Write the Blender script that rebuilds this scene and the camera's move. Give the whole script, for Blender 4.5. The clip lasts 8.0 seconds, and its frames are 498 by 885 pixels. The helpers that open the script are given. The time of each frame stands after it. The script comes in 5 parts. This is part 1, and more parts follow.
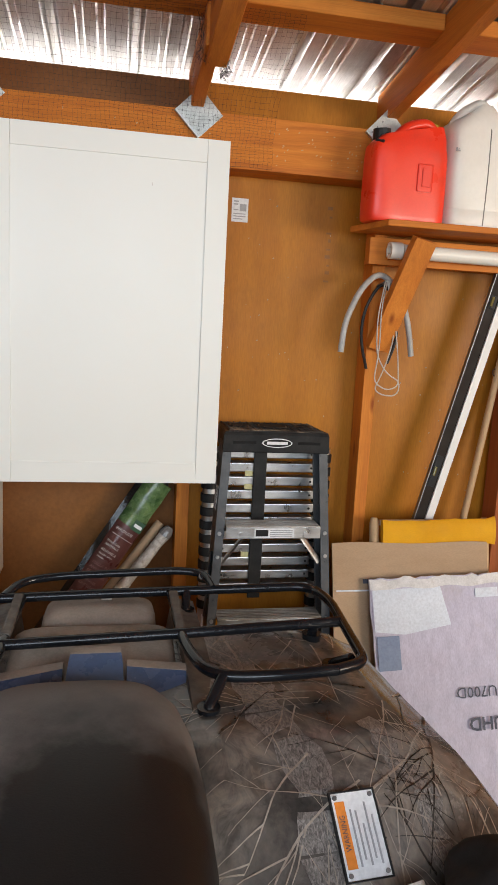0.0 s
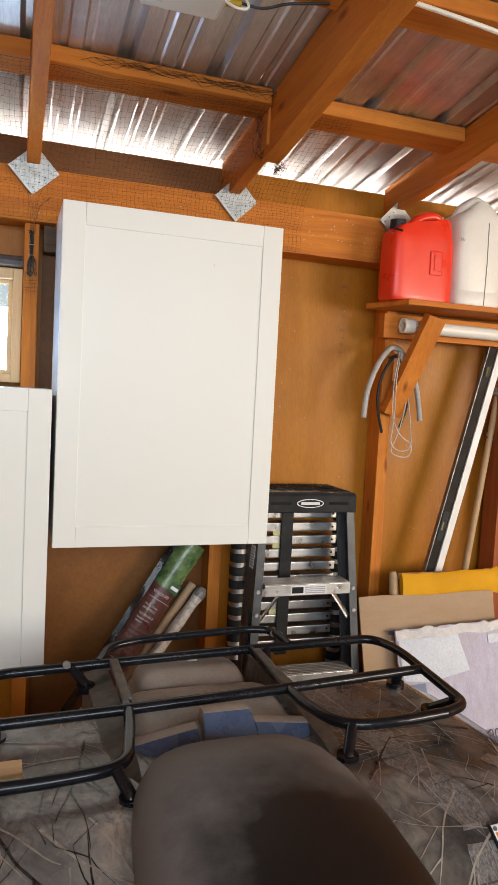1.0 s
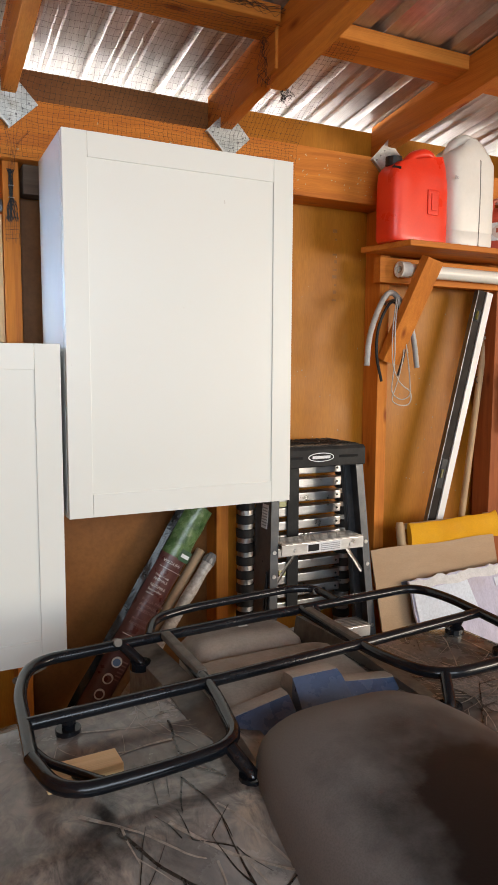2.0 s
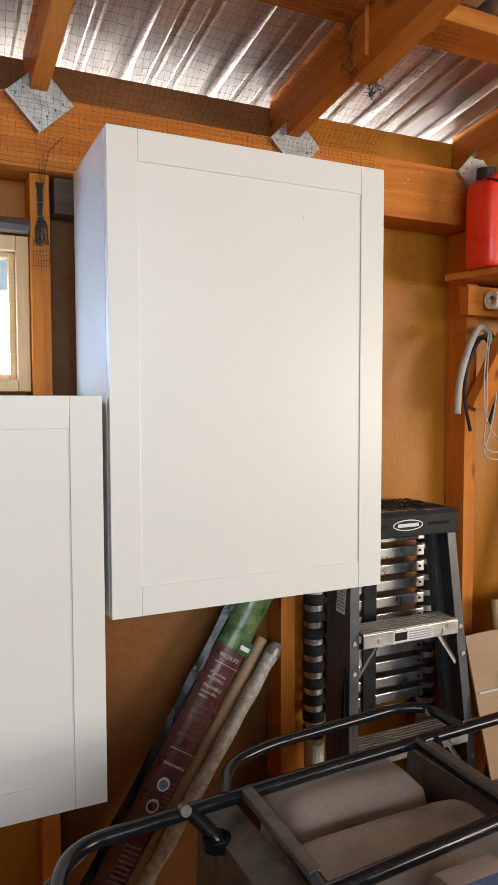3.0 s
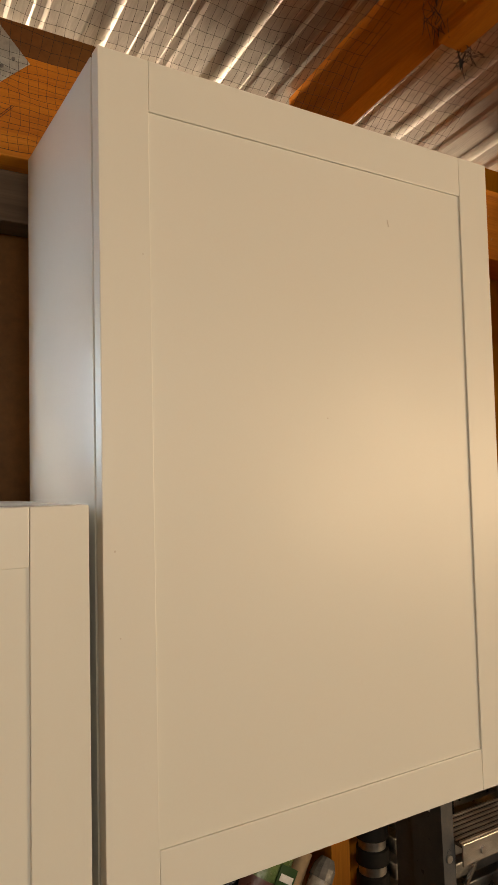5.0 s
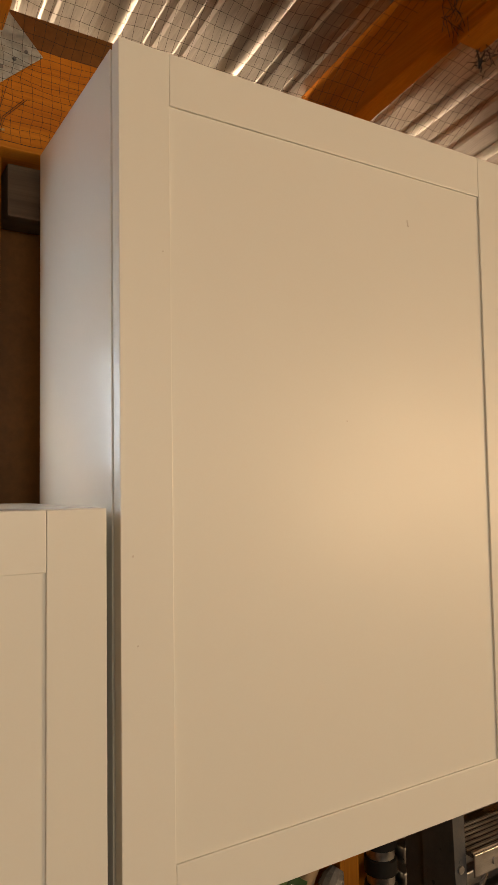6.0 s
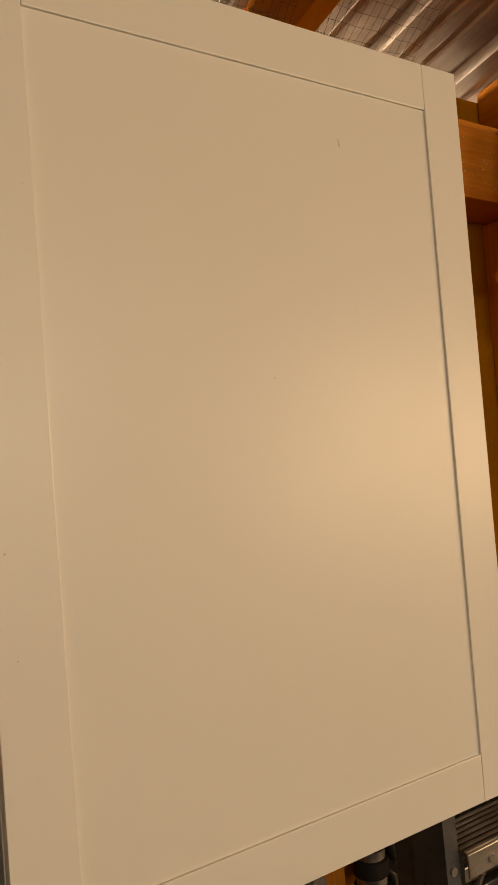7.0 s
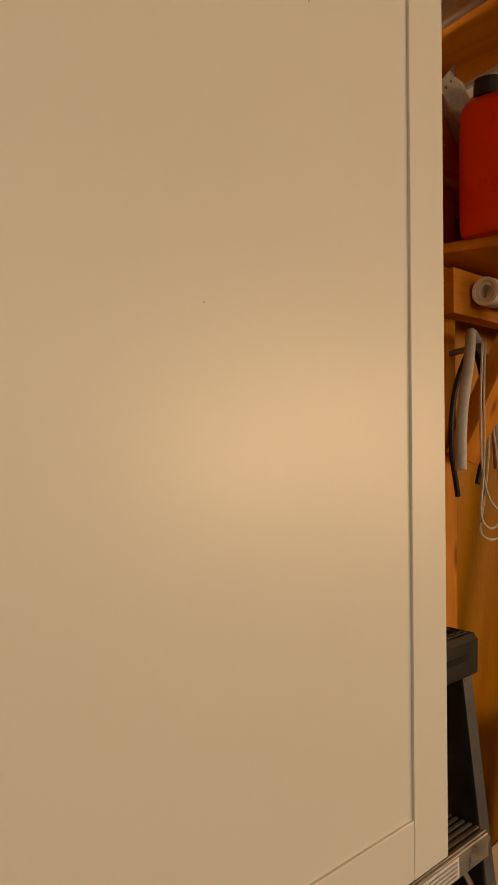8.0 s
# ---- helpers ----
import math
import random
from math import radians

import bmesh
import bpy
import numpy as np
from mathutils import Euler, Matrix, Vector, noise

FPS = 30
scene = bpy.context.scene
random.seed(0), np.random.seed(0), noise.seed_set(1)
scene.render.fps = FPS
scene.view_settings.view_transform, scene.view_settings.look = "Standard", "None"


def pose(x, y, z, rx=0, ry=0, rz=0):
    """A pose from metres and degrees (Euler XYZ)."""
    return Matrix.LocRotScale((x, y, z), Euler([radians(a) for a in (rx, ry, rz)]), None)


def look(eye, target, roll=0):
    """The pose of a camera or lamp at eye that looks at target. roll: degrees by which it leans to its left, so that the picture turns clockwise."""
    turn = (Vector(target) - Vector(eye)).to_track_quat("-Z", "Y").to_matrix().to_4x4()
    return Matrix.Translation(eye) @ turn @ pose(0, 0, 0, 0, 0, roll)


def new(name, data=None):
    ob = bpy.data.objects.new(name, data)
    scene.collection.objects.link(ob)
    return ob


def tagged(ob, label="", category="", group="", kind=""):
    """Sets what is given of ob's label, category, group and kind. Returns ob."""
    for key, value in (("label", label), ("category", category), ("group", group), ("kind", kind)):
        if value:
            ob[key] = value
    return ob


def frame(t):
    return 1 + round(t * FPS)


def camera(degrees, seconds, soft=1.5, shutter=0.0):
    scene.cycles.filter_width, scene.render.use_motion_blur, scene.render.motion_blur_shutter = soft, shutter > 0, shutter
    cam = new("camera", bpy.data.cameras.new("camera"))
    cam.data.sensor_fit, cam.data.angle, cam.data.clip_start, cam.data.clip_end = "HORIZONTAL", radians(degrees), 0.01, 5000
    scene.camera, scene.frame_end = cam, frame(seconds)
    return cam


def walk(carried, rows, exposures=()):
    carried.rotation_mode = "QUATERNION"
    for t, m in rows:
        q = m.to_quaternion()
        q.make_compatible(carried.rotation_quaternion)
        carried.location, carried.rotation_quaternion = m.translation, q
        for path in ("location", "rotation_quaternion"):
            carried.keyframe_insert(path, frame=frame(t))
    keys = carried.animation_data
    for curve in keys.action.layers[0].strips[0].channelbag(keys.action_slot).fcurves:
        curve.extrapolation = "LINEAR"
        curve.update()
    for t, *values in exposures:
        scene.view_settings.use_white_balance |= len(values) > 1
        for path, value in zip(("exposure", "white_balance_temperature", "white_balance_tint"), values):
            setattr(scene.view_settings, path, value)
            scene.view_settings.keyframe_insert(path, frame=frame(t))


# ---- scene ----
cam = camera(39.4, 8.0)
PATH = [
    (0, (0.163, -0.016, 1.462), (0.543, 1.921, 1.14), 3.0),
    (0.5, (-0.097, -0.084, 1.467), (0.542, 1.805, 1.311), 1.1),
    (0.9, (-0.246, -0.049, 1.462), (0.392, 1.842, 1.325), 3.0),
    (1, (-0.274, -0.017, 1.468), (0.371, 1.871, 1.326), 3.0),
    (1.2, (-0.318, 0.042, 1.46), (0.371, 1.914, 1.323), 2.2),
    (2.3, (-0.529, 0.308, 1.386), (0.391, 2.07, 1.164), 1.0),
    (2.5, (-0.498, 0.404, 1.405), (0.392, 2.184, 1.213), 2.9),
    (3, (-0.473, 0.603, 1.436), (0.367, 2.414, 1.322), -0.1),
    (3.2, (-0.47, 0.692, 1.426), (0.428, 2.477, 1.332), -0.0),
    (3.5, (-0.478, 0.856, 1.408), (0.513, 2.593, 1.352), -1.8),
    (3.8, (-0.458, 0.991, 1.387), (0.545, 2.718, 1.277), 0.9),
    (4, (-0.425, 1.063, 1.385), (0.535, 2.815, 1.278), 1.3),
    (4.5, (-0.376, 1.159, 1.428), (0.608, 2.9, 1.42), -0.4),
    (4.7, (-0.387, 1.172, 1.46), (0.634, 2.889, 1.561), -1.2),
    (5.8, (-0.424, 1.205, 1.476), (0.615, 2.91, 1.594), -1.3),
    (6, (-0.421, 1.214, 1.472), (0.623, 2.915, 1.589), -0.9),
    (6.5, (-0.361, 1.232, 1.468), (0.68, 2.934, 1.599), -1.6),
    (7, (-0.268, 1.271, 1.46), (0.752, 2.99, 1.519), -4.5),
    (7.5, (-0.21, 1.436, 1.454), (1.043, 2.994, 1.515), -1.3),
    (8, (-0.182, 1.494, 1.441), (1.173, 2.966, 1.46), -0.3),
]
EXPOSURES = [(0.0, -0.47, 7000, 12), (1.0, -0.4, 7300, 13), (2.5, -0.42, 7100, 12), (3.5, -0.66, 7400, 14), (4.0, -0.8, 8000, 15), (4.5, -1.1, 11000, 17), (6.0, -1.29, 15000, 23), (8.0, -1.49, 18500, 25)]
walk(cam, [(t, look(eye, target, roll)) for t, eye, target, roll in PATH], EXPOSURES)

# ---- world, sun and large lights ----
world = bpy.data.worlds.new("sky")
scene.world = world
world.use_nodes = True
sky = world.node_tree.nodes.new("ShaderNodeTexSky")
sky.sky_type = "NISHITA"
sky.sun_disc = False
sky.sun_elevation = radians(52)
sky.sun_rotation = radians(35)
world.node_tree.links.new(sky.outputs[0], world.node_tree.nodes["Background"].inputs[0])
world.node_tree.nodes["Background"].inputs[1].default_value = 0.12

sun = new("sun", bpy.data.lights.new("sun", "SUN"))
sun.data.energy, sun.data.angle, sun.data.color = 4.0, radians(0.5), (1.0, 0.94, 0.85)
sun.matrix_world = look((6.0, 9.0, 14.0), (0.0, 0.0, 0.0))

# daylight that comes in through the open front, the window and the gap under the eaves
def daylight(name, centre, target, wide, high, watts, colour):
    lamp = new(name, bpy.data.lights.new(name, "AREA"))
    lamp.data.shape, lamp.data.size, lamp.data.size_y = "RECTANGLE", wide, high
    lamp.data.energy, lamp.data.color = watts, colour
    lamp.matrix_world = look(centre, target)


daylight("front_daylight", (4.9, -2.62, 1.55), (4.9, 2.0, 1.55), 3.4, 1.3, 368.0, (1.0, 0.94, 0.84))
daylight("sky_daylight", (-0.3, -2.62, 1.95), (-0.3, 1.2, 0.6), 3.8, 1.3, 175.0, (0.68, 0.83, 1.0))
daylight("window_daylight", (-0.575, 2.345, 1.59), (-0.575, 0.0, 1.55), 0.58, 0.22, 5.8, (0.30, 0.58, 1.0))
daylight("eaves_daylight", (1.8, 2.74, 2.125), (1.8, 2.28, 2.205), 7.6, 0.10, 125.0, (0.95, 0.97, 1.0))


# ---- helpers for meshes ----
ORIGIN = {}


def base(name, at, label, category, group="", kind=""):
    ob = new(name)
    ob.empty_display_size = 0.05
    ob.location = at
    ORIGIN[ob.name] = Vector(at)
    return tagged(ob, label, category, group, kind)


def part(name, bm, material, parent=None, label="", smooth=False):
    """Links a bmesh in world places as one mesh object, with its origin in its middle."""
    if bm.faces:
        bmesh.ops.recalc_face_normals(bm, faces=bm.faces)
    low = Vector([min(v.co[i] for v in bm.verts) for i in range(3)])
    high = Vector([max(v.co[i] for v in bm.verts) for i in range(3)])
    mid = (low + high) / 2
    bmesh.ops.translate(bm, verts=bm.verts, vec=-mid)
    me = bpy.data.meshes.new(name)
    bm.to_mesh(me)
    bm.free()
    me.materials.append(material)
    if smooth:
        me.shade_smooth()
        me.set_sharp_from_angle(angle=radians(40))
    ob = new(name, me)
    ORIGIN[ob.name] = mid
    if parent:
        ob.parent = parent
        ob.location = mid - ORIGIN[parent.name]
    else:
        ob.location = mid
    return tagged(ob, label)


def fresh():
    return bmesh.new()


def box(bm, x0, x1, y0, y1, z0, z1, bevel=0.0, m=None):
    made = bmesh.ops.create_cube(bm, size=1.0)["verts"]
    for v in made:
        v.co = Vector(((x0 + x1) / 2 + v.co.x * (x1 - x0), (y0 + y1) / 2 + v.co.y * (y1 - y0), (z0 + z1) / 2 + v.co.z * (z1 - z0)))
    if m:
        bmesh.ops.transform(bm, matrix=m, verts=made)
    if bevel:
        edges = list({e for v in made for e in v.link_edges})
        bmesh.ops.bevel(bm, geom=edges, offset=bevel, segments=2, profile=0.6, affect="EDGES")
    return bm


def boxed(x0, x1, y0, y1, z0, z1, bevel=0.0, m=None):
    return box(fresh(), x0, x1, y0, y1, z0, z1, bevel, m)


def rounded(points, radius, steps=6):
    """A line of points with its corners rounded off."""
    pts = [Vector(p) for p in points]
    out = [pts[0]]
    for a, b, c in zip(pts, pts[1:], pts[2:]):
        r = min(radius, (a - b).length * 0.49, (c - b).length * 0.49)
        p, q = b + (a - b).normalized() * r, b + (c - b).normalized() * r
        for i in range(steps + 1):
            s = i / steps
            out.append(p * (1 - s) ** 2 + b * 2 * s * (1 - s) + q * s ** 2)
    out.append(pts[-1])
    return out


def tube(bm, points, radius, sides=10, flat=1.0):
    """A round bar along a line of points; radius may be a list."""
    pts = [Vector(p) for p in points]
    radii = radius if isinstance(radius, (list, tuple)) else [radius] * len(pts)
    up = None
    rings = []
    for i, p in enumerate(pts):
        way = (pts[min(i + 1, len(pts) - 1)] - pts[max(i - 1, 0)]).normalized()
        if up is None:
            up = way.orthogonal().normalized()
        up = (up - way * up.dot(way)).normalized()
        side = way.cross(up)
        rings.append([bm.verts.new(p + (up * math.cos(2 * math.pi * k / sides) + side * flat * math.sin(2 * math.pi * k / sides)) * radii[i]) for k in range(sides)])
    for a, b in zip(rings, rings[1:]):
        for k in range(sides):
            bm.faces.new((a[k], a[(k + 1) % sides], b[(k + 1) % sides], b[k]))
    bm.faces.new(rings[0][::-1])
    bm.faces.new(rings[-1])
    return bm


def tubed(points, radius, sides=10, flat=1.0):
    return tube(fresh(), points, radius, sides, flat)


def lofted(bm, sections):
    """A closed skin over sections, which are rings of the same count of points."""
    rings = [[bm.verts.new(p) for p in s] for s in sections]
    n = len(rings[0])
    for a, b in zip(rings, rings[1:]):
        for k in range(n):
            bm.faces.new((a[k], a[(k + 1) % n], b[(k + 1) % n], b[k]))
    bm.faces.new(rings[0][::-1])
    bm.faces.new(rings[-1])
    return bm


def sheet(nu, nv, place, thick):
    """A curved sheet with thickness; place gives the point for u and v from 0 to 1."""
    bm = fresh()
    grid = [[bm.verts.new(place(i / nu, j / nv)) for j in range(nv + 1)] for i in range(nu + 1)]
    for i in range(nu):
        for j in range(nv):
            bm.faces.new((grid[i][j], grid[i + 1][j], grid[i + 1][j + 1], grid[i][j + 1]))
    bmesh.ops.recalc_face_normals(bm, faces=bm.faces)
    bmesh.ops.solidify(bm, geom=bm.faces[:], thickness=thick)
    return bm


def ring_of(cx, cy, z, w, d, power=4.0, n=28):
    """A rounded rectangle, as a ring of points."""
    out = []
    for k in range(n):
        a = 2 * math.pi * k / n
        c, s = math.cos(a), math.sin(a)
        out.append((cx + w / 2 * math.copysign(abs(c) ** (2 / power), c), cy + d / 2 * math.copysign(abs(s) ** (2 / power), s), z))
    return out


def frame_of(origin, right, up):
    """A pose whose x runs along right and whose y runs along up, on a surface."""
    r = Vector(right).normalized()
    n = r.cross(Vector(up)).normalized()
    u = n.cross(r)
    m = Matrix((r, u, n)).transposed().to_4x4()
    m.translation = origin
    return m


def wording(name, body, size, m, material, parent, bold=0.0):
    """Raised lettering in the built-in font on the surface m."""
    curve = bpy.data.curves.new(name, "FONT")
    curve.body, curve.size, curve.extrude, curve.offset = body, size, 0.0004, bold
    curve.resolution_u = 2
    ob = bpy.data.objects.new(name, curve)
    me = bpy.data.meshes.new_from_object(ob)
    bpy.data.objects.remove(ob)
    bm = fresh()
    bm.from_mesh(me)
    bmesh.ops.transform(bm, matrix=m, verts=bm.verts)
    return part(name, bm, material, parent)


def bars(name, rows, m, material, parent, th=0.0006):
    """Plain bars for small print: rows of x0, x1, y, height in the surface m."""
    bm = fresh()
    for x0, x1, y, h in rows:
        box(bm, x0, x1, y, y + h, 0.0, th, 0.0, m)
    return tagged(part(name, bm, material, parent), kind="stuff" if len(rows) > 1 else "")


# ---- materials ----
def start_material(name, rough=0.5, metal=0.0):
    m = bpy.data.materials.new(name)
    m.use_nodes = True
    nt = m.node_tree
    b = nt.nodes["Principled BSDF"]
    b.inputs["Roughness"].default_value, b.inputs["Metallic"].default_value = rough, metal
    co = nt.nodes.new("ShaderNodeTexCoord")
    info = nt.nodes.new("ShaderNodeObjectInfo")
    scale = nt.nodes.new("ShaderNodeMath")
    scale.operation = "MULTIPLY"
    scale.inputs[1].default_value = 17.0
    nt.links.new(info.outputs["Random"], scale.inputs[0])
    shift = nt.nodes.new("ShaderNodeVectorMath")
    nt.links.new(co.outputs["Object"], shift.inputs[0])
    nt.links.new(scale.outputs[0], shift.inputs[1])
    return m, nt, b, shift.outputs[0]


def stretched(nt, vector, scale):
    n = nt.nodes.new("ShaderNodeMapping")
    n.inputs["Scale"].default_value = scale
    nt.links.new(vector, n.inputs["Vector"])
    return n.outputs[0]


def noise_of(nt, vector, scale, detail=5.0, rough=0.6, distort=0.0):
    n = nt.nodes.new("ShaderNodeTexNoise")
    n.inputs["Scale"].default_value, n.inputs["Detail"].default_value = scale, detail
    n.inputs["Roughness"].default_value, n.inputs["Distortion"].default_value = rough, distort
    nt.links.new(vector, n.inputs["Vector"])
    return n.outputs[0]


def ramp_of(nt, value, stops):
    n = nt.nodes.new("ShaderNodeValToRGB")
    for i, (at, c) in enumerate(stops):
        e = n.color_ramp.elements[i] if i < 2 else n.color_ramp.elements.new(at)
        e.position, e.color = at, (*c, 1.0)
    nt.links.new(value, n.inputs[0])
    return n.outputs[0]


def mixed(nt, a, b, factor, mode="MIX"):
    n = nt.nodes.new("ShaderNodeMix")
    n.data_type, n.blend_type = "RGBA", mode
    for socket, value in ((n.inputs[0], factor), (n.inputs[6], a), (n.inputs[7], b)):
        if isinstance(value, (int, float)):
            socket.default_value = value
        elif isinstance(value, tuple):
            socket.default_value = (*value, 1.0)
        else:
            nt.links.new(value, socket)
    return n.outputs[2]


def ranged(nt, value, a, b, low, high):
    n = nt.nodes.new("ShaderNodeMapRange")
    for i, v in enumerate((a, b, low, high)):
        n.inputs[i + 1].default_value = v
    nt.links.new(value, n.inputs[0])
    return n.outputs[0]


def bumped(nt, b, value, strength, depth=0.001):
    n = nt.nodes.new("ShaderNodeBump")
    n.inputs["Strength"].default_value, n.inputs["Distance"].default_value = strength, depth
    nt.links.new(value, n.inputs["Height"])
    nt.links.new(n.outputs[0], b.inputs["Normal"])


def surface(name, dark, light, rough=0.5, metal=0.0, scale=8.0, fine=120.0, bump=0.15, stretch=(1, 1, 1), dirt=None, dirt_at=(0.55, 0.75), wear=0.12, grain=0.6):
    """A material with mottling at a coarse and a fine scale, uneven gloss, fine relief and, if given, stains."""
    m, nt, b, co = start_material(name, rough, metal)
    at = stretched(nt, co, stretch)
    coarse, small = noise_of(nt, at, scale), noise_of(nt, at, fine, 3.0)
    colour = ramp_of(nt, coarse, [(0.3, dark), (0.7, light)])
    colour = mixed(nt, colour, ramp_of(nt, small, [(0.3, (0.72, 0.72, 0.72)), (0.65, (1.0, 1.0, 1.0))]), grain, "MULTIPLY")
    if dirt:
        where = ranged(nt, noise_of(nt, co, scale * 0.6, 8.0, 0.7), dirt_at[0], dirt_at[1], 0.0, 0.85)
        colour = mixed(nt, colour, dirt, where)
    nt.links.new(colour, b.inputs["Base Color"])
    nt.links.new(ranged(nt, noise_of(nt, co, scale * 2.3), 0.3, 0.7, max(rough - wear, 0.03), min(rough + wear, 1.0)), b.inputs["Roughness"])
    bumped(nt, b, small, bump)
    return m


def timber(name, dark, mid, light, along, rough=0.6, knots=True, age=0.35):
    """Sawn softwood whose grain runs along axis 0, 1 or 2."""
    m, nt, b, co = start_material(name, rough)
    s = [26.0, 26.0, 26.0]
    s[along] = 1.1
    bend = noise_of(nt, co, 3.0, 2.0)
    warp = nt.nodes.new("ShaderNodeVectorMath")
    warp.operation = "MULTIPLY_ADD"
    nt.links.new(bend, warp.inputs[0])
    warp.inputs[1].default_value = (0.03, 0.03, 0.03)
    nt.links.new(co, warp.inputs[2])
    grain = noise_of(nt, stretched(nt, warp.outputs[0], s), 1.0, 6.0, 0.65, 0.6)
    fibre_scale = [420.0, 420.0, 420.0]
    fibre_scale[along] = 9.0
    fibre = noise_of(nt, stretched(nt, co, fibre_scale), 1.0, 2.0)
    colour = ramp_of(nt, grain, [(0.28, dark), (0.5, mid), (0.72, light)])
    colour = mixed(nt, colour, ramp_of(nt, fibre, [(0.3, (0.75, 0.72, 0.68)), (0.6, (1.0, 1.0, 1.0))]), 0.5, "MULTIPLY")
    stain = ranged(nt, noise_of(nt, co, 2.2, 6.0, 0.7), 0.5, 0.75, 0.0, age)
    colour = mixed(nt, colour, (dark[0] * 0.45, dark[1] * 0.42, dark[2] * 0.5), stain)
    if knots:
        k = [13.0, 13.0, 13.0]
        k[along] = 4.5
        v = nt.nodes.new("ShaderNodeTexVoronoi")
        v.inputs["Scale"].default_value = 1.0
        nt.links.new(stretched(nt, co, k), v.inputs["Vector"])
        spot = ranged(nt, v.outputs["Distance"], 0.05, 0.17, 0.85, 0.0)
        colour = mixed(nt, colour, (dark[0] * 0.45, dark[1] * 0.3, dark[2] * 0.3), spot)
    nt.links.new(colour, b.inputs["Base Color"])
    nt.links.new(ranged(nt, grain, 0.3, 0.7, rough - 0.1, rough + 0.12), b.inputs["Roughness"])
    bumped(nt, b, fibre, 0.25)
    return m


FIR = ((0.45, 0.125, 0.020), (0.60, 0.195, 0.030), (0.69, 0.255, 0.048))
FIR_X, FIR_Y, FIR_Z = (timber("fir_" + "xyz"[i], *FIR, i) for i in range(3))
RED_Z = timber("stained_post", (0.25, 0.066, 0.020), (0.33, 0.092, 0.028), (0.40, 0.12, 0.04), 2, 0.55)
PINE_X, PINE_Z = (timber("pine_" + "xyz"[i], (0.60, 0.38, 0.17), (0.70, 0.48, 0.24), (0.76, 0.55, 0.30), i, 0.5, False, 0.1) for i in (0, 2))
WEATHERED = timber("weathered_wood", (0.10, 0.064, 0.044), (0.16, 0.11, 0.078), (0.23, 0.165, 0.12), 0, 0.8)
DOWEL = timber("pale_dowel", (0.42, 0.26, 0.13), (0.52, 0.34, 0.18), (0.60, 0.42, 0.25), 2, 0.6, False)
HARDBOARD = surface("hardboard", (0.38, 0.132, 0.012), (0.49, 0.188, 0.019), 0.42, scale=2.2, fine=70.0, bump=0.15, stretch=(4, 4, 0.5), dirt=(0.19, 0.07, 0.010), dirt_at=(0.54, 0.82), wear=0.1)
ROOFING = surface("galvanised_roofing", (0.52, 0.51, 0.49), (0.72, 0.70, 0.67), 0.48, 1.0, 5.0, 60.0, 0.05, (6, 0.5, 1), dirt=(0.30, 0.24, 0.19), dirt_at=(0.5, 0.8), wear=0.12)
# colour of the dark bay panel; above the beam it paints in shade
DARK_AND_SHADED_BOARD = surface("dark_hardboard", (0.185, 0.070, 0.021), (0.265, 0.108, 0.034), 0.42, scale=3.0, fine=90.0, bump=0.12, dirt=(0.24, 0.105, 0.032), dirt_at=(0.58, 0.85), wear=0.1)
CONCRETE = surface("concrete", (0.10, 0.085, 0.07), (0.17, 0.15, 0.125), 0.85, scale=3.0, dirt=(0.10, 0.08, 0.06))
SOIL = surface("dry_ground", (0.30, 0.24, 0.17), (0.42, 0.35, 0.26), 0.95, scale=0.6, fine=20.0, dirt=(0.16, 0.17, 0.07))
WHITE = surface("white_paint", (0.755, 0.76, 0.705), (0.775, 0.78, 0.73), 0.36, scale=1.6, fine=420.0, bump=0.012, wear=0.04, grain=0.03)
WHITE_EDGE = surface("white_box", (0.75, 0.755, 0.715), (0.775, 0.78, 0.745), 0.22, scale=2.0, fine=300.0, bump=0.015, wear=0.05, grain=0.05)
GALV = surface("galvanised_steel", (0.42, 0.44, 0.42), (0.66, 0.68, 0.65), 0.42, 0.85, 30.0, 220.0, 0.1, dirt=(0.34, 0.30, 0.24))
ALU = surface("aluminium", (0.58, 0.58, 0.58), (0.74, 0.74, 0.74), 0.36, 1.0, 10.0, 200.0, 0.08, (1, 8, 8), dirt=(0.34, 0.30, 0.26), dirt_at=(0.55, 0.85))
DIRTY_ALU = surface("dusty_tread", (0.36, 0.33, 0.30), (0.60, 0.58, 0.55), 0.5, 0.8, 14.0, 160.0, 0.2, (1, 6, 6), dirt=(0.26, 0.19, 0.13), dirt_at=(0.4, 0.7))
TREAD_DIRT = surface("grimy_tread", (0.05, 0.036, 0.026), (0.15, 0.11, 0.08), 0.8, scale=22.0, fine=150.0, bump=0.4, stretch=(1, 4, 4), dirt=(0.30, 0.27, 0.24), dirt_at=(0.55, 0.72))
FIBREGLASS = surface("black_fibreglass", (0.050, 0.054, 0.060), (0.090, 0.096, 0.104), 0.38, scale=20.0, fine=300.0, bump=0.15, dirt=(0.12, 0.10, 0.085))
BLACK_PLASTIC = surface("black_plastic", (0.012, 0.012, 0.013), (0.03, 0.029, 0.028), 0.42, scale=12.0, dirt=(0.10, 0.085, 0.07), dirt_at=(0.6, 0.9))
CAP_TOP = surface("speckled_tray", (0.02, 0.018, 0.016), (0.05, 0.042, 0.035), 0.6, scale=14.0, fine=90.0, bump=0.6, dirt=(0.28, 0.20, 0.13), dirt_at=(0.52, 0.62))
RACK = surface("black_enamel", (0.005, 0.006, 0.008), (0.011, 0.012, 0.015), 0.17, scale=18.0, fine=200.0, bump=0.08, dirt=(0.085, 0.066, 0.05), dirt_at=(0.72, 0.94), wear=0.08)
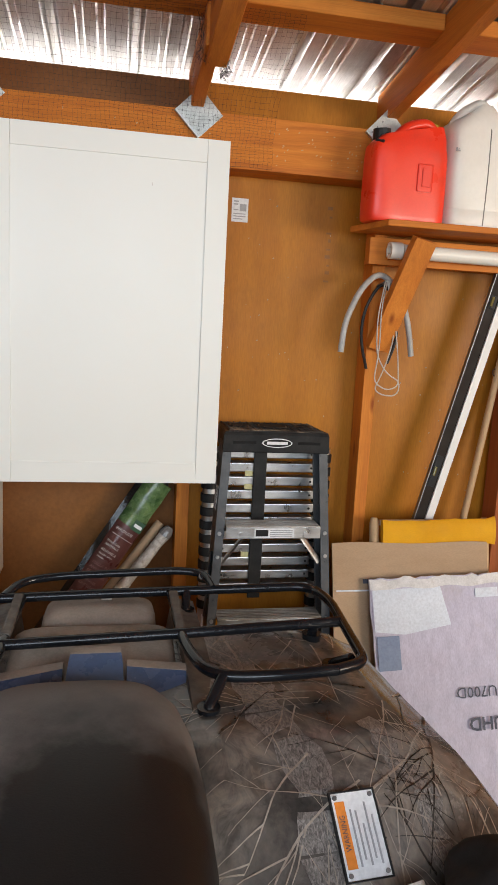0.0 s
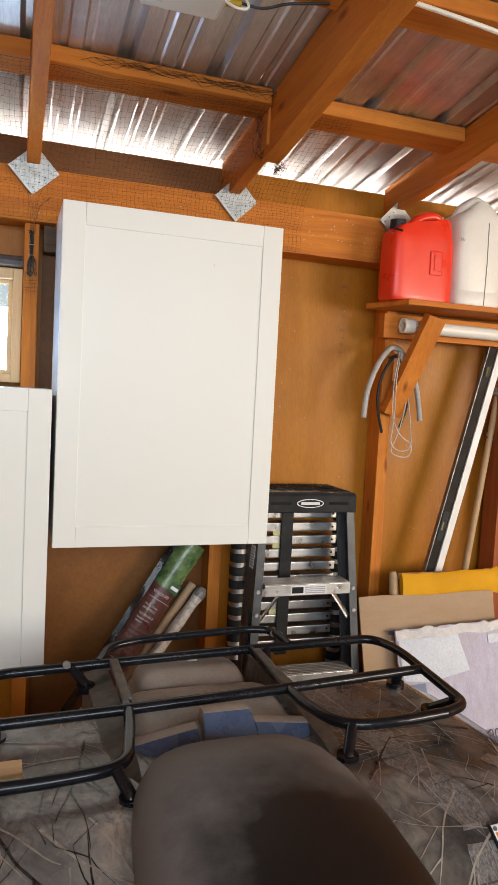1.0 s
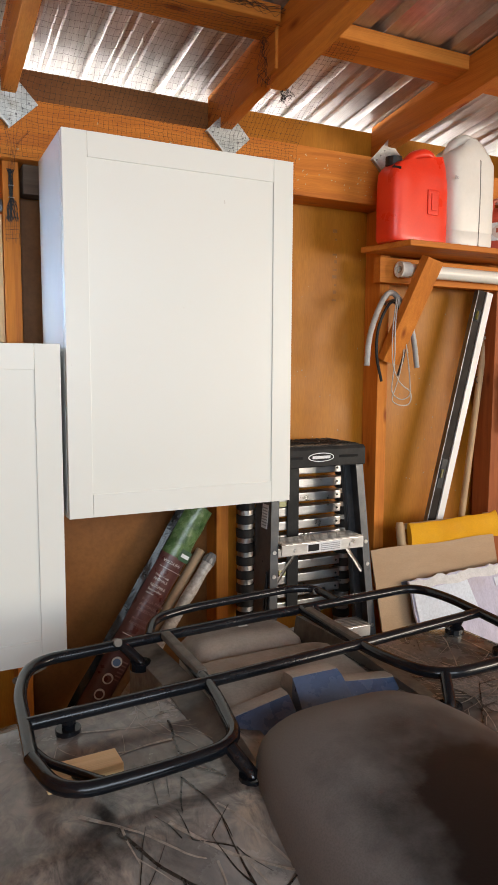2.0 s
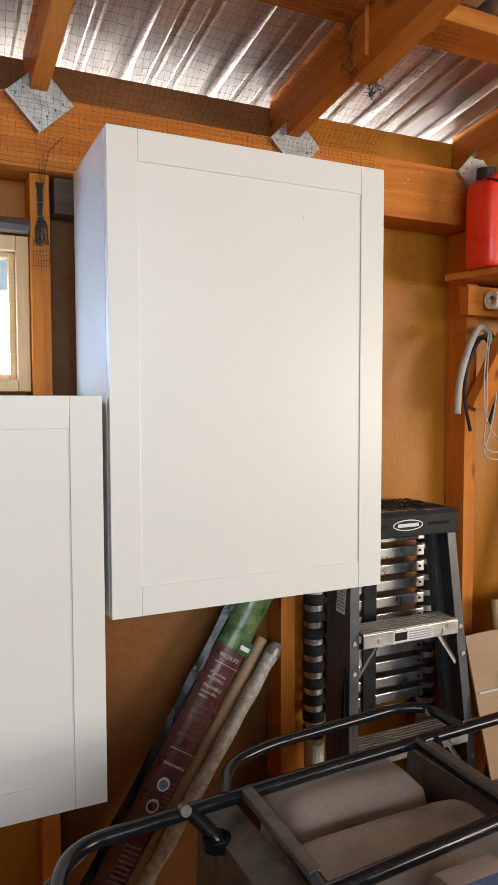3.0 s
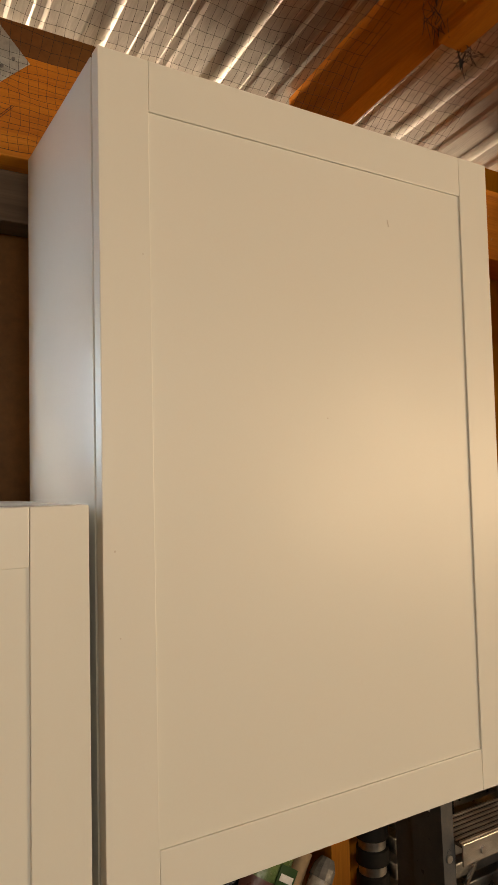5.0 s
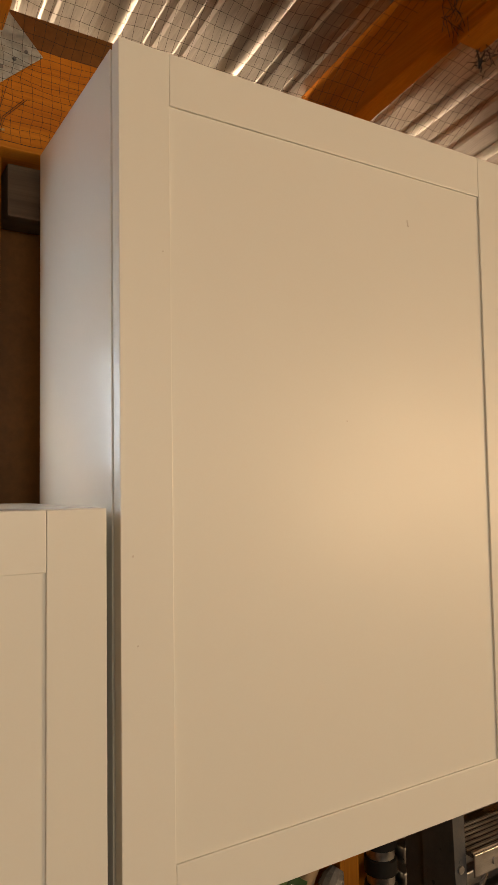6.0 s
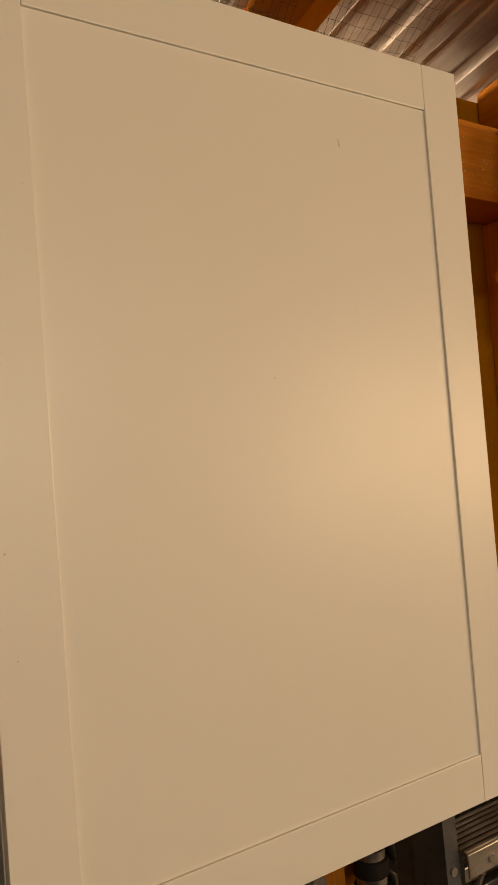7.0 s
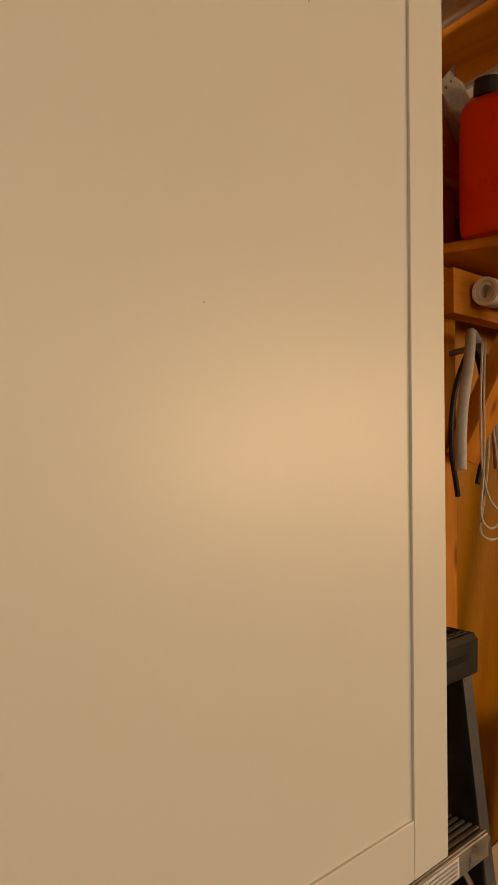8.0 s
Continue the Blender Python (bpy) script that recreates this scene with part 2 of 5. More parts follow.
RACK_DUSTY = surface("dusty_steel", (0.06, 0.05, 0.042), (0.14, 0.115, 0.09), 0.55, scale=25.0, dirt=(0.02, 0.02, 0.02))


def seat_vinyl():
    """Black vinyl, rubbed clean where one sits and dusty towards its rim."""
    m, nt, b, co = start_material("seat_vinyl", 0.5)
    b.inputs["Specular IOR Level"].default_value = 0.35
    raw = nt.nodes.new("ShaderNodeTexCoord").outputs["Object"]
    oval = nt.nodes.new("ShaderNodeMapping")
    oval.inputs["Location"].default_value = (-0.338, -0.52, 0.0)
    oval.inputs["Scale"].default_value = (5.2, 4.5, 0.0)
    nt.links.new(raw, oval.inputs["Vector"])
    far = nt.nodes.new("ShaderNodeVectorMath")
    far.operation = "LENGTH"
    nt.links.new(oval.outputs[0], far.inputs[0])
    blur = nt.nodes.new("ShaderNodeMath")
    nt.links.new(far.outputs["Value"], blur.inputs[0])
    nt.links.new(ranged(nt, noise_of(nt, co, 9.0, 5.0), 0.3, 0.7, -0.22, 0.22), blur.inputs[1])
    dust = ranged(nt, blur.outputs[0], 0.70, 1.30, 0.0, 1.0)
    fine = noise_of(nt, co, 420.0, 3.0)
    colour = mixed(nt, (0.0065, 0.0065, 0.0065), (0.165, 0.158, 0.152), dust)
    colour = mixed(nt, colour, ramp_of(nt, fine, [(0.35, (0.7, 0.7, 0.7)), (0.6, (1.0, 1.0, 1.0))]), 0.5, "MULTIPLY")
    nt.links.new(colour, b.inputs["Base Color"])
    nt.links.new(ranged(nt, dust, 0.0, 1.0, 0.42, 0.68), b.inputs["Roughness"])
    bumped(nt, b, fine, 0.3)
    return m


VINYL = seat_vinyl()
DUSTY_PLASTIC = surface("dusty_plastic", (0.23, 0.19, 0.155), (0.39, 0.33, 0.275), 0.6, scale=7.0, fine=180.0, bump=0.15, dirt=(0.045, 0.04, 0.036))
# black plastic with the reflected blue sky painted into its base colour
SKY_TINTED_PLASTIC = surface("slate_blue_plastic", (0.045, 0.075, 0.145), (0.075, 0.115, 0.205), 0.3, scale=9.0, dirt=(0.12, 0.10, 0.085), dirt_at=(0.58, 0.85))
RUBBER = surface("tyre_rubber", (0.015, 0.015, 0.015), (0.03, 0.028, 0.026), 0.85, scale=12.0, dirt=(0.10, 0.08, 0.06))
RED = surface("red_polythene", (0.76, 0.030, 0.012), (0.86, 0.05, 0.018), 0.36, scale=6.0, fine=160.0, bump=0.08, dirt=(0.50, 0.05, 0.03), dirt_at=(0.58, 0.9), grain=0.15)
RED_STEEL = surface("red_painted_steel", (0.46, 0.045, 0.022), (0.58, 0.07, 0.035), 0.4, scale=9.0, dirt=(0.26, 0.10, 0.06), dirt_at=(0.52, 0.72))
MILKY = surface("milky_polythene", (0.70, 0.67, 0.60), (0.78, 0.755, 0.70), 0.42, scale=5.0, fine=90.0, bump=0.06, dirt=(0.50, 0.40, 0.28), dirt_at=(0.64, 0.82), grain=0.12)
PVC = surface("white_pvc", (0.72, 0.69, 0.60), (0.78, 0.755, 0.68), 0.36, scale=4.0, dirt=(0.58, 0.50, 0.38), dirt_at=(0.62, 0.9), bump=0.05, grain=0.12)
YELLOW = surface("yellow_canvas", (0.66, 0.30, 0.012), (0.76, 0.38, 0.02), 0.75, scale=9.0, fine=400.0, bump=0.3, dirt=(0.45, 0.2, 0.02), dirt_at=(0.6, 0.9))
CARDBOARD = surface("cardboard", (0.40, 0.27, 0.165), (0.48, 0.335, 0.215), 0.8, scale=2.5, fine=140.0, bump=0.12, stretch=(1, 1, 5))
TORN = surface("torn_paper", (0.58, 0.56, 0.54), (0.74, 0.72, 0.70), 0.85, scale=26.0, fine=200.0, bump=0.5, dirt=(0.48, 0.42, 0.36))
LILAC = surface("printed_carton", (0.46, 0.43, 0.52), (0.57, 0.54, 0.64), 0.7, scale=9.0, fine=60.0, bump=0.2, stretch=(5, 5, 0.5), dirt=(0.42, 0.36, 0.36), dirt_at=(0.55, 0.8))
CARTON_WHITE = surface("carton_white", (0.60, 0.64, 0.70), (0.69, 0.73, 0.78), 0.7, scale=7.0, dirt=(0.52, 0.48, 0.46), dirt_at=(0.58, 0.85))
CARTON_BLUE = surface("carton_blue", (0.06, 0.12, 0.34), (0.09, 0.17, 0.42), 0.7)
INK = surface("grey_ink", (0.05, 0.055, 0.08), (0.085, 0.09, 0.12), 0.7)
PAPER = surface("label_paper", (0.68, 0.69, 0.70), (0.76, 0.77, 0.78), 0.55)
ORANGE = surface("orange_print", (0.72, 0.20, 0.02), (0.80, 0.25, 0.03), 0.5)
PRINT_GREY = surface("small_print", (0.30, 0.30, 0.31), (0.38, 0.38, 0.39), 0.6)
MAROON = surface("maroon_print", (0.075, 0.022, 0.020), (0.11, 0.035, 0.03), 0.35, scale=8.0, fine=60.0, bump=0.25, wear=0.15)
GREEN = surface("green_print", (0.02, 0.06, 0.018), (0.16, 0.25, 0.10), 0.25, scale=24.0, bump=0.4)
DARK_GREEN = surface("dark_green_print", (0.01, 0.05, 0.015), (0.02, 0.08, 0.025), 0.4)
BLACK_NET = surface("black_netting", (0.008, 0.008, 0.008), (0.02, 0.018, 0.016), 0.6)
TUBE_PAPER = surface("paper_tube", (0.34, 0.22, 0.125), (0.42, 0.28, 0.17), 0.8, scale=8.0)
GREY_WRAP = surface("wrapped_roll", (0.30, 0.25, 0.21), (0.62, 0.57, 0.51), 0.3, scale=60.0, fine=160.0, bump=0.5, dirt=(0.22, 0.17, 0.13))
HOSE = surface("grey_hose", (0.34, 0.33, 0.31), (0.46, 0.45, 0.43), 0.5, scale=14.0)
CORD = surface("pale_cord", (0.46, 0.42, 0.36), (0.58, 0.54, 0.48), 0.7)
ROPE = surface("hemp_rope", (0.16, 0.12, 0.08), (0.28, 0.22, 0.15), 0.9, scale=40.0, fine=250.0, bump=0.7)
RUST = surface("rusty_iron", (0.09, 0.05, 0.03), (0.17, 0.10, 0.06), 0.75, 0.4, scale=22.0, bump=0.4)
GREY_STEEL = surface("worn_steel", (0.16, 0.16, 0.165), (0.30, 0.30, 0.30), 0.4, 0.8, 12.0, 150.0, 0.15, dirt=(0.10, 0.075, 0.055))
LEVEL_DARK = surface("brown_anodised", (0.014, 0.009, 0.006), (0.026, 0.017, 0.012), 0.6, scale=12.0)
LEVEL_WHITE = surface("white_enamel", (0.72, 0.71, 0.67), (0.78, 0.77, 0.73), 0.4, scale=9.0, dirt=(0.55, 0.50, 0.43), dirt_at=(0.64, 0.85), grain=0.1)
STAMP_DARK = surface("dark_stamp_ink", (0.05, 0.018, 0.006), (0.30, 0.10, 0.02), 0.7, scale=260.0)
STAMP = surface("stamp_ink", (0.23, 0.085, 0.011), (0.28, 0.105, 0.014), 0.6)
SHADOW_GAP = surface("cream_gasket", (0.56, 0.545, 0.49), (0.62, 0.605, 0.55), 0.5)
SCUFF = surface("scuff", (0.64, 0.60, 0.54), (0.70, 0.66, 0.60), 0.6)


def camouflage(name, pale, dusty):
    """Printed plastic: brown bark and leaf litter under dust; pale lifts the print, dusty lays more dust on it."""
    m, nt, b, co = start_material(name, 0.28)
    patch = noise_of(nt, co, 5.5, 6.0, 0.6, 1.0)
    colour = ramp_of(nt, patch, [(0.34, (0.016, 0.0155, 0.0155)), (0.47, (0.08 * pale, 0.073 * pale, 0.067 * pale)), (0.58, (0.165 * pale, 0.149 * pale, 0.134 * pale)), (0.74, (0.28 * pale, 0.224 * pale, 0.172 * pale))])
    litter = noise_of(nt, stretched(nt, co, (24.0, 15.0, 15.0)), 1.0, 5.0, 0.7, 1.6)
    colour = mixed(nt, colour, ramp_of(nt, litter, [(0.36, (0.30, 0.28, 0.27)), (0.5, (0.9, 0.86, 0.82)), (0.64, (1.35, 1.25, 1.12))]), 0.75, "MULTIPLY")
    dust = ranged(nt, noise_of(nt, co, 3.0, 8.0, 0.7), 0.42, 0.75, 0.05, dusty)
    colour = mixed(nt, colour, (0.29, 0.27, 0.25), dust)
    nt.links.new(colour, b.inputs["Base Color"])
    nt.links.new(ranged(nt, dust, 0.05, dusty, 0.14, 0.40), b.inputs["Roughness"])
    bumped(nt, b, noise_of(nt, co, 240.0, 2.0), 0.08)
    return m


CAMO = camouflage("camouflage_plastic", 0.95, 0.36)
CAMO_DUSTY = camouflage("dusty_camouflage_plastic", 1.5, 0.72)
RACK.node_tree.nodes["Principled BSDF"].inputs["Specular IOR Level"].default_value = 0.35
for dull in (HARDBOARD, DARK_AND_SHADED_BOARD, FIR_X, FIR_Y, FIR_Z, RED_Z, LEVEL_DARK, CAP_TOP, RUBBER, BLACK_PLASTIC, CARDBOARD, LILAC, YELLOW):
    dull.node_tree.nodes["Principled BSDF"].inputs["Specular IOR Level"].default_value = 0.2


def bark():
    m, nt, b, co = start_material("bark_print", 0.3)
    crack = noise_of(nt, stretched(nt, co, (210.0, 95.0, 95.0)), 1.0, 5.0, 0.7, 1.2)
    nt.links.new(ramp_of(nt, crack, [(0.36, (0.04, 0.036, 0.033)), (0.5, (0.14, 0.128, 0.118)), (0.64, (0.27, 0.25, 0.235))]), b.inputs["Base Color"])
    return m


BARK = bark()
TWIG_PALE = surface("pale_twig_print", (0.24, 0.20, 0.165), (0.40, 0.345, 0.285), 0.3, scale=40.0)
TWIG_DARK = surface("dark_twig_print", (0.014, 0.012, 0.010), (0.035, 0.028, 0.022), 0.3, scale=40.0)


def clear_film(name, tint, rough):
    m, nt, b, co = start_material(name, rough)
    b.inputs["Transmission Weight"].default_value = 1.0
    b.inputs["Base Color"].default_value = (*tint, 1.0)
    b.inputs["IOR"].default_value = 1.25
    bumped(nt, b, noise_of(nt, co, 45.0, 4.0), 0.6, 0.004)
    return m


GLASS = clear_film("window_glass", (0.97, 0.98, 0.98), 0.02)


# ---- the shed ----
def roof_z(y):
    return 2.228 + 0.13 * (2.29 - y)


X0, X1, Y0, Y1 = -2.4, 6.8, -2.6, 2.30

ground = sheet(24, 24, lambda u, v: ((u - 0.5) * 900, (v - 0.5) * 900, -0.12), 0.05)
tagged(part("ground", ground, SOIL), "dry sandy ground round the open shed", "ground", kind="structure")
tagged(part("floor", boxed(X0 - 0.1, X1 + 0.1, Y0 - 0.05, Y1 + 0.06, -0.16, 0.0, 0.01), CONCRETE), "dusty grey concrete floor of the shed", "floor", kind="structure")

# the far wall, sheathed in hardboard, with an opening for the window
WX0, WX1, WZ0, WZ1 = -0.88, -0.265, 1.468, 1.795
wall = fresh()
for x0, x1, z0, z1 in ((X0, WX0, 0.0, 2.195), (WX1, X1, 0.0, 2.195), (WX0, WX1, 0.0, WZ0), (WX0, WX1, WZ1, 2.195)):
    box(wall, x0, x1, Y1, Y1 + 0.03, z0, z1)
wall_north = tagged(part("wall_north", wall, HARDBOARD), "orange-brown hardboard sheathing on a bare stud wall", "wall", kind="structure")
for x in (-2.05, -1.44, -0.84, -0.234, 0.387, 1.003, 2.23, 2.84, 3.45, 4.06, 4.67):
    part("stud", boxed(x - 0.021, x + 0.021, 2.212, 2.299, 0.04, 1.94, 0.002), FIR_Z, wall_north)
part("header_beam", boxed(X0, X1, 2.188, 2.299, 1.943, 2.098, 0.003), FIR_X, wall_north)
part("sole_plate", boxed(X0, X1, 2.212, 2.299, 0.0, 0.039, 0.002), FIR_X, wall_north)
part("blocking", boxed(-0.199, 0.366, 2.235, 2.298, 1.865, 1.944, 0.004), WEATHERED, wall_north, "grey weathered blocking between the studs")
part("bay_panel", boxed(-0.1995, 0.3665, 2.2955, 2.2992, 0.04, 1.864), DARK_AND_SHADED_BOARD, wall_north, "dark brown hardboard panel between two studs")
part("upper_sheathing", boxed(0.3865, X1, 2.284, 2.299, 2.099, 2.210), HARDBOARD, wall_north)
# left of the rafter the shadow over the beam is put into the board's colour
part("upper_sheathing", boxed(X0, 0.3855, 2.284, 2.299, 2.099, 2.210), DARK_AND_SHADED_BOARD, wall_north, "hardboard above the beam, coloured dark for the shade there")

west = tagged(part("wall_west", boxed(X0 - 0.03, X0, Y0, Y1, 0.0, 2.2), HARDBOARD), "plain hardboard side wall", "wall", kind="structure")
part("gable_panel", boxed(X0 - 0.03, X0, Y0, 0.6, 2.2, 2.42), HARDBOARD, west)
east = tagged(part("wall_east", boxed(X1, X1 + 0.03, Y0, Y1, 0.0, 2.2), HARDBOARD), "plain hardboard side wall", "wall", kind="structure")
part("gable_panel", boxed(X1, X1 + 0.03, Y0, 0.6, 2.2, 2.42), HARDBOARD, east)
south = fresh()
box(south, X0, X1, Y0 - 0.04, Y0, 2.70, 2.82)
tagged(part("wall_south", south, HARDBOARD), "hardboard panel above the wide open front", "wall", kind="structure")


def roofing():
    """Ribbed steel sheets whose ribs run up the slope."""
    bm = fresh()
    profile = []
    x = X0 - 0.2
    while x < X1 + 0.2:
        for dx, dz in ((0.0, 0.0), (0.028, 0.0), (0.040, 0.019), (0.062, 0.019), (0.074, 0.0), (0.115, 0.0), (0.121, 0.004), (0.135, 0.004), (0.141, 0.0), (0.172, 0.0), (0.178, 0.004), (0.192, 0.004), (0.198, 0.0)):
            profile.append((x + dx, dz))
        x += 0.229
    top, under = 2.62, Y0 - 0.3
    rows = []
    for y in (top, 2.29, 1.5, 0.5, -0.8, under):
        rows.append([bm.verts.new((px, y, roof_z(y) + dz)) for px, dz in profile])
    for a, b in zip(rows, rows[1:]):
        for i in range(len(profile) - 1):
            bm.faces.new((a[i], a[i + 1], b[i + 1], b[i]))
    bmesh.ops.recalc_face_normals(bm, faces=bm.faces)
    bmesh.ops.solidify(bm, geom=bm.faces[:], thickness=-0.0012)
    return bm


tagged(part("ceiling", roofing(), ROOFING), "ribbed galvanised steel roofing seen from below", "ceiling", kind="structure")


def sloped(x0, x1, ya, yb, deep_a, deep_b, gap=0.002, bevel=0.002):
    """A roof timber under the sheets from ya to yb, with its depth at each end."""
    bm = fresh()
    vs = [bm.verts.new((x, y, roof_z(y) - d)) for x in (x0, x1) for y, d in ((ya, gap), (yb, gap), (yb, deep_b), (ya, deep_a))]
    a, b = vs[:4], vs[4:]
    bm.faces.new(a), bm.faces.new(b[::-1])
    for i in range(4):
        bm.faces.new((a[i], b[i], b[(i + 1) % 4], a[(i + 1) % 4]))
    bmesh.ops.bevel(bm, geom=bm.edges[:], offset=bevel, segments=1, affect="EDGES")
    return bm


RAFTERS = "roof rafters"
for x, lap in ((-2.05, 0), (-1.44, 0), (-0.84, 0), (-0.236, 0), (0.386, 1), (1.0, 0), (1.61, 0), (2.22, 0), (2.83, 0), (3.44, 0), (4.05, 0), (4.66, 0), (5.27, 0), (5.88, 0), (6.49, 0)):
    rafter = base("rafter", (x, 2.28, 2.09), "sawn orange fir rafter under the metal roof", "rafter", RAFTERS, "structure")
    if lap:
        part("rafter_tail", sloped(x - 0.02, x + 0.018, 2.282, 1.84, 0.135, 0.135), FIR_Y, rafter)
        part("main_timber", sloped(x - 0.012, x + 0.042, 1.90, Y0, 0.155, 0.155), FIR_Y, rafter)
    else:
        part("main_timber", sloped(x - 0.019, x + 0.019, 2.282, Y0, 0.135 if x < 0.9 else 0.105, 0.14), FIR_Y, rafter)

PURLINS = "roof purlins"
bays = [(-2.4, -2.07), (-2.03, -1.46), (-1.42, -0.86), (-0.82, -0.256), (-0.216, 0.365), (0.429, 0.98), (1.02, 1.59), (1.63, 2.20), (2.24, 2.81), (2.85, 3.42), (3.46, 4.03), (4.07, 4.64), (4.68, 5.25), (5.29, 5.86), (5.90, 6.47), (6.51, 6.8)]
for y in (1.81, 1.33, 0.85, 0.37, -0.11, -0.59, -1.07, -1.55, -2.03):
    for x0, x1 in bays:
        tagged(part("purlin", sloped(x0, x1, y + 0.09, y, 0.042, 0.042), FIR_X), "flat fir purlin between two rafters", "purlin", PURLINS, "structure")


# galvanised tie plates on the header beam
def tie_plate(x):
    m = frame_of((x, 2.186, 2.089), (1, 0, 0), (0, 0, 1)) @ pose(0, 0, 0, 0, 0, 45 + 3 * math.sin(x * 9))
    thing = base("tie_plate", (x, 2.187, 2.089), "galvanised steel tie plate nailed to the beam", "tie plate", "tie plates")
    part("plate", boxed(-0.052, 0.052, -0.052, 0.052, 0.0, 0.002, 0.0006, m), GALV, thing)
    part("flange", boxed(-0.052, -0.046, -0.05, 0.05, 0.002, 0.014, 0.0005, m), GALV, thing)
    for u in (-0.034, -0.012, 0.012, 0.034):
        for v in (-0.036, 0.036):
            part("nail_head", tubed([m @ Vector((u, v, 0.001)), m @ Vector((u, v, 0.004))], 0.0028, 6), GREY_STEEL, thing)


for x in (-0.84, -0.235, 0.390, 0.985, 1.61):
    tie_plate(x)


# ---- the window in the far wall ----
window = tagged(part("window_1", (lambda bm: (box(bm, WX0 + 0.005, WX0 + 0.045, 2.235, 2.325, 1.462, 1.806, 0.002), box(bm, -0.284, -0.2565, 2.235, 2.325, 1.462, 1.806, 0.002),
    box(bm, WX0 + 0.045, -0.284, 2.235, 2.325, 1.462, 1.488, 0.002), box(bm, WX0 + 0.045, -0.284, 2.235, 2.325, 1.774, 1.806, 0.002), bm)[-1])(fresh()), PINE_Z), "small pine-framed window bright with daylight", "window", kind="structure")
part("sash", (lambda bm: (box(bm, -0.297, -0.2845, 2.262, 2.30, 1.4885, 1.7735, 0.001), box(bm, WX0 + 0.046, -0.298, 2.262, 2.30, 1.4885, 1.500, 0.001),
    box(bm, WX0 + 0.046, -0.298, 2.262, 2.30, 1.762, 1.7735, 0.001), bm)[-1])(fresh()), PINE_X, window)
pane = part("pane", boxed(WX0 + 0.046, -0.292, 2.278, 2.282, 1.496, 1.766), GLASS, window)
pane.visible_shadow = False
tagged(part("lintel_flashing", tubed([(-0.86, 2.225, 1.828), (-0.257, 2.225, 1.825)], 0.017, 8), GREY_STEEL), "grey metal pipe resting above the window frame", "pipe")


# ---- wall cabinets ----
def cabinet(name_label, x0, x1, z0, z1, yf, yb, rail, parent_group):
    """A white wall cabinet with a framed door; yf is the door's face and yb the back of the box."""
    thing = base("wall_cabinet", ((x0 + x1) / 2, yb, z0), name_label, "cabinet", parent_group)
    t = 0.018
    front = yf + 0.0250
    for name, a in (("side_panel", (x0, x0 + t, front, yb, z0, z1)), ("side_panel", (x1 - t, x1, front, yb, z0, z1)), ("bottom_panel", (x0 + t, x1 - t, front, yb, z0, z0 + t)), ("top_panel", (x0 + t, x1 - t, front, yb, z1 - t, z1)), ("back_panel", (x0 + t, x1 - t, yb - 0.006, yb, z0 + t, z1 - t))):
        part(name, boxed(*a, bevel=0.0008), WHITE_EDGE, thing)
    g = 0.0015
    door = part("door", boxed(x0 + rail - 0.006, x1 - rail + 0.006, yf + 0.0033, front - 0.0062, z0 + rail - 0.006, z1 - rail + 0.006), WHITE, thing, "white door with a recessed panel")
    for a in ((x0, x0 + rail, z0 + g, z1), (x1 - rail, x1, z0 + g, z1)):
        part("stile", boxed(a[0], a[1], yf, front - 0.0060, a[2], a[3], 0.0011), WHITE, door)
    for a in ((z0 + g, z0 + rail), (z1 - rail, z1)):
        part("rail", boxed(x0 + rail + 0.0003, x1 - rail - 0.0003, yf + 0.0003, front - 0.0060, a[0], a[1], 0.0011), WHITE, door)
    # strip added to fill the door's shadow gap, toned darker than the paint
    part("door_bumper", boxed(x0 + 0.003, x1 - 0.003, front - 0.0060, front - 0.0002, z0 + 0.004, z1 - 0.006), SHADOW_GAP, thing, "cream strip filling the shadow gap behind the door")
    return thing


CABS = "wall cabinets"
upper = cabinet("tall white framed-door wall cabinet hung under the roof", -0.165, 0.445, 1.026, 1.9415, 1.880, 2.186, 0.0585, CABS)
lower = cabinet("shorter white framed-door wall cabinet hung beside the taller one", -0.787, -0.177, 0.673, 1.4495, 1.887, 2.21, 0.060, CABS)

for x, y, z, w, h, a in ((0.246, 1.8832, 1.818, 0.0018, 0.009, 12), (0.133, 1.8832, 1.547, 0.0016, 0.0016, 0), (-0.152, 1.8799, 1.40, 0.002, 0.002, 0), (-0.147, 1.8799, 1.31, 0.0015, 0.0015, 0), (-0.116, 1.8799, 1.72, 0.0012, 0.0012, 0)):
    part("scuff", boxed(-w / 2, w / 2, -h / 2, h / 2, 0.0, 0.0003, 0.0, frame_of((x, y, z), (1, 0, 0), (0, 0, 1)) @ pose(0, 0, 0, 0, 0, a)), SCUFF, upper)


# ---- things on the wall ----
sticker = base("paper_label", (0.546, 2.298, 1.84), "white printed paper label stuck to the hardboard", "label")
sm = frame_of((0.520, 2.2995, 1.803), (1, 0, 0), (0, 0, 1))
part("sheet", boxed(0, 0.054, 0, 0.074, 0, 0.0008, 0, sm), PAPER, sticker)
bars("small_print", [(0.006, 0.022, 0.062, 0.004), (0.006, 0.02, 0.053, 0.004), (0.026, 0.048, 0.034, 0.022), (0.006, 0.022, 0.036, 0.003), (0.006, 0.046, 0.024, 0.003), (0.006, 0.046, 0.016, 0.003), (0.006, 0.036, 0.008, 0.003)], sm @ pose(0, 0, 0.0009), PRINT_GREY, sticker)
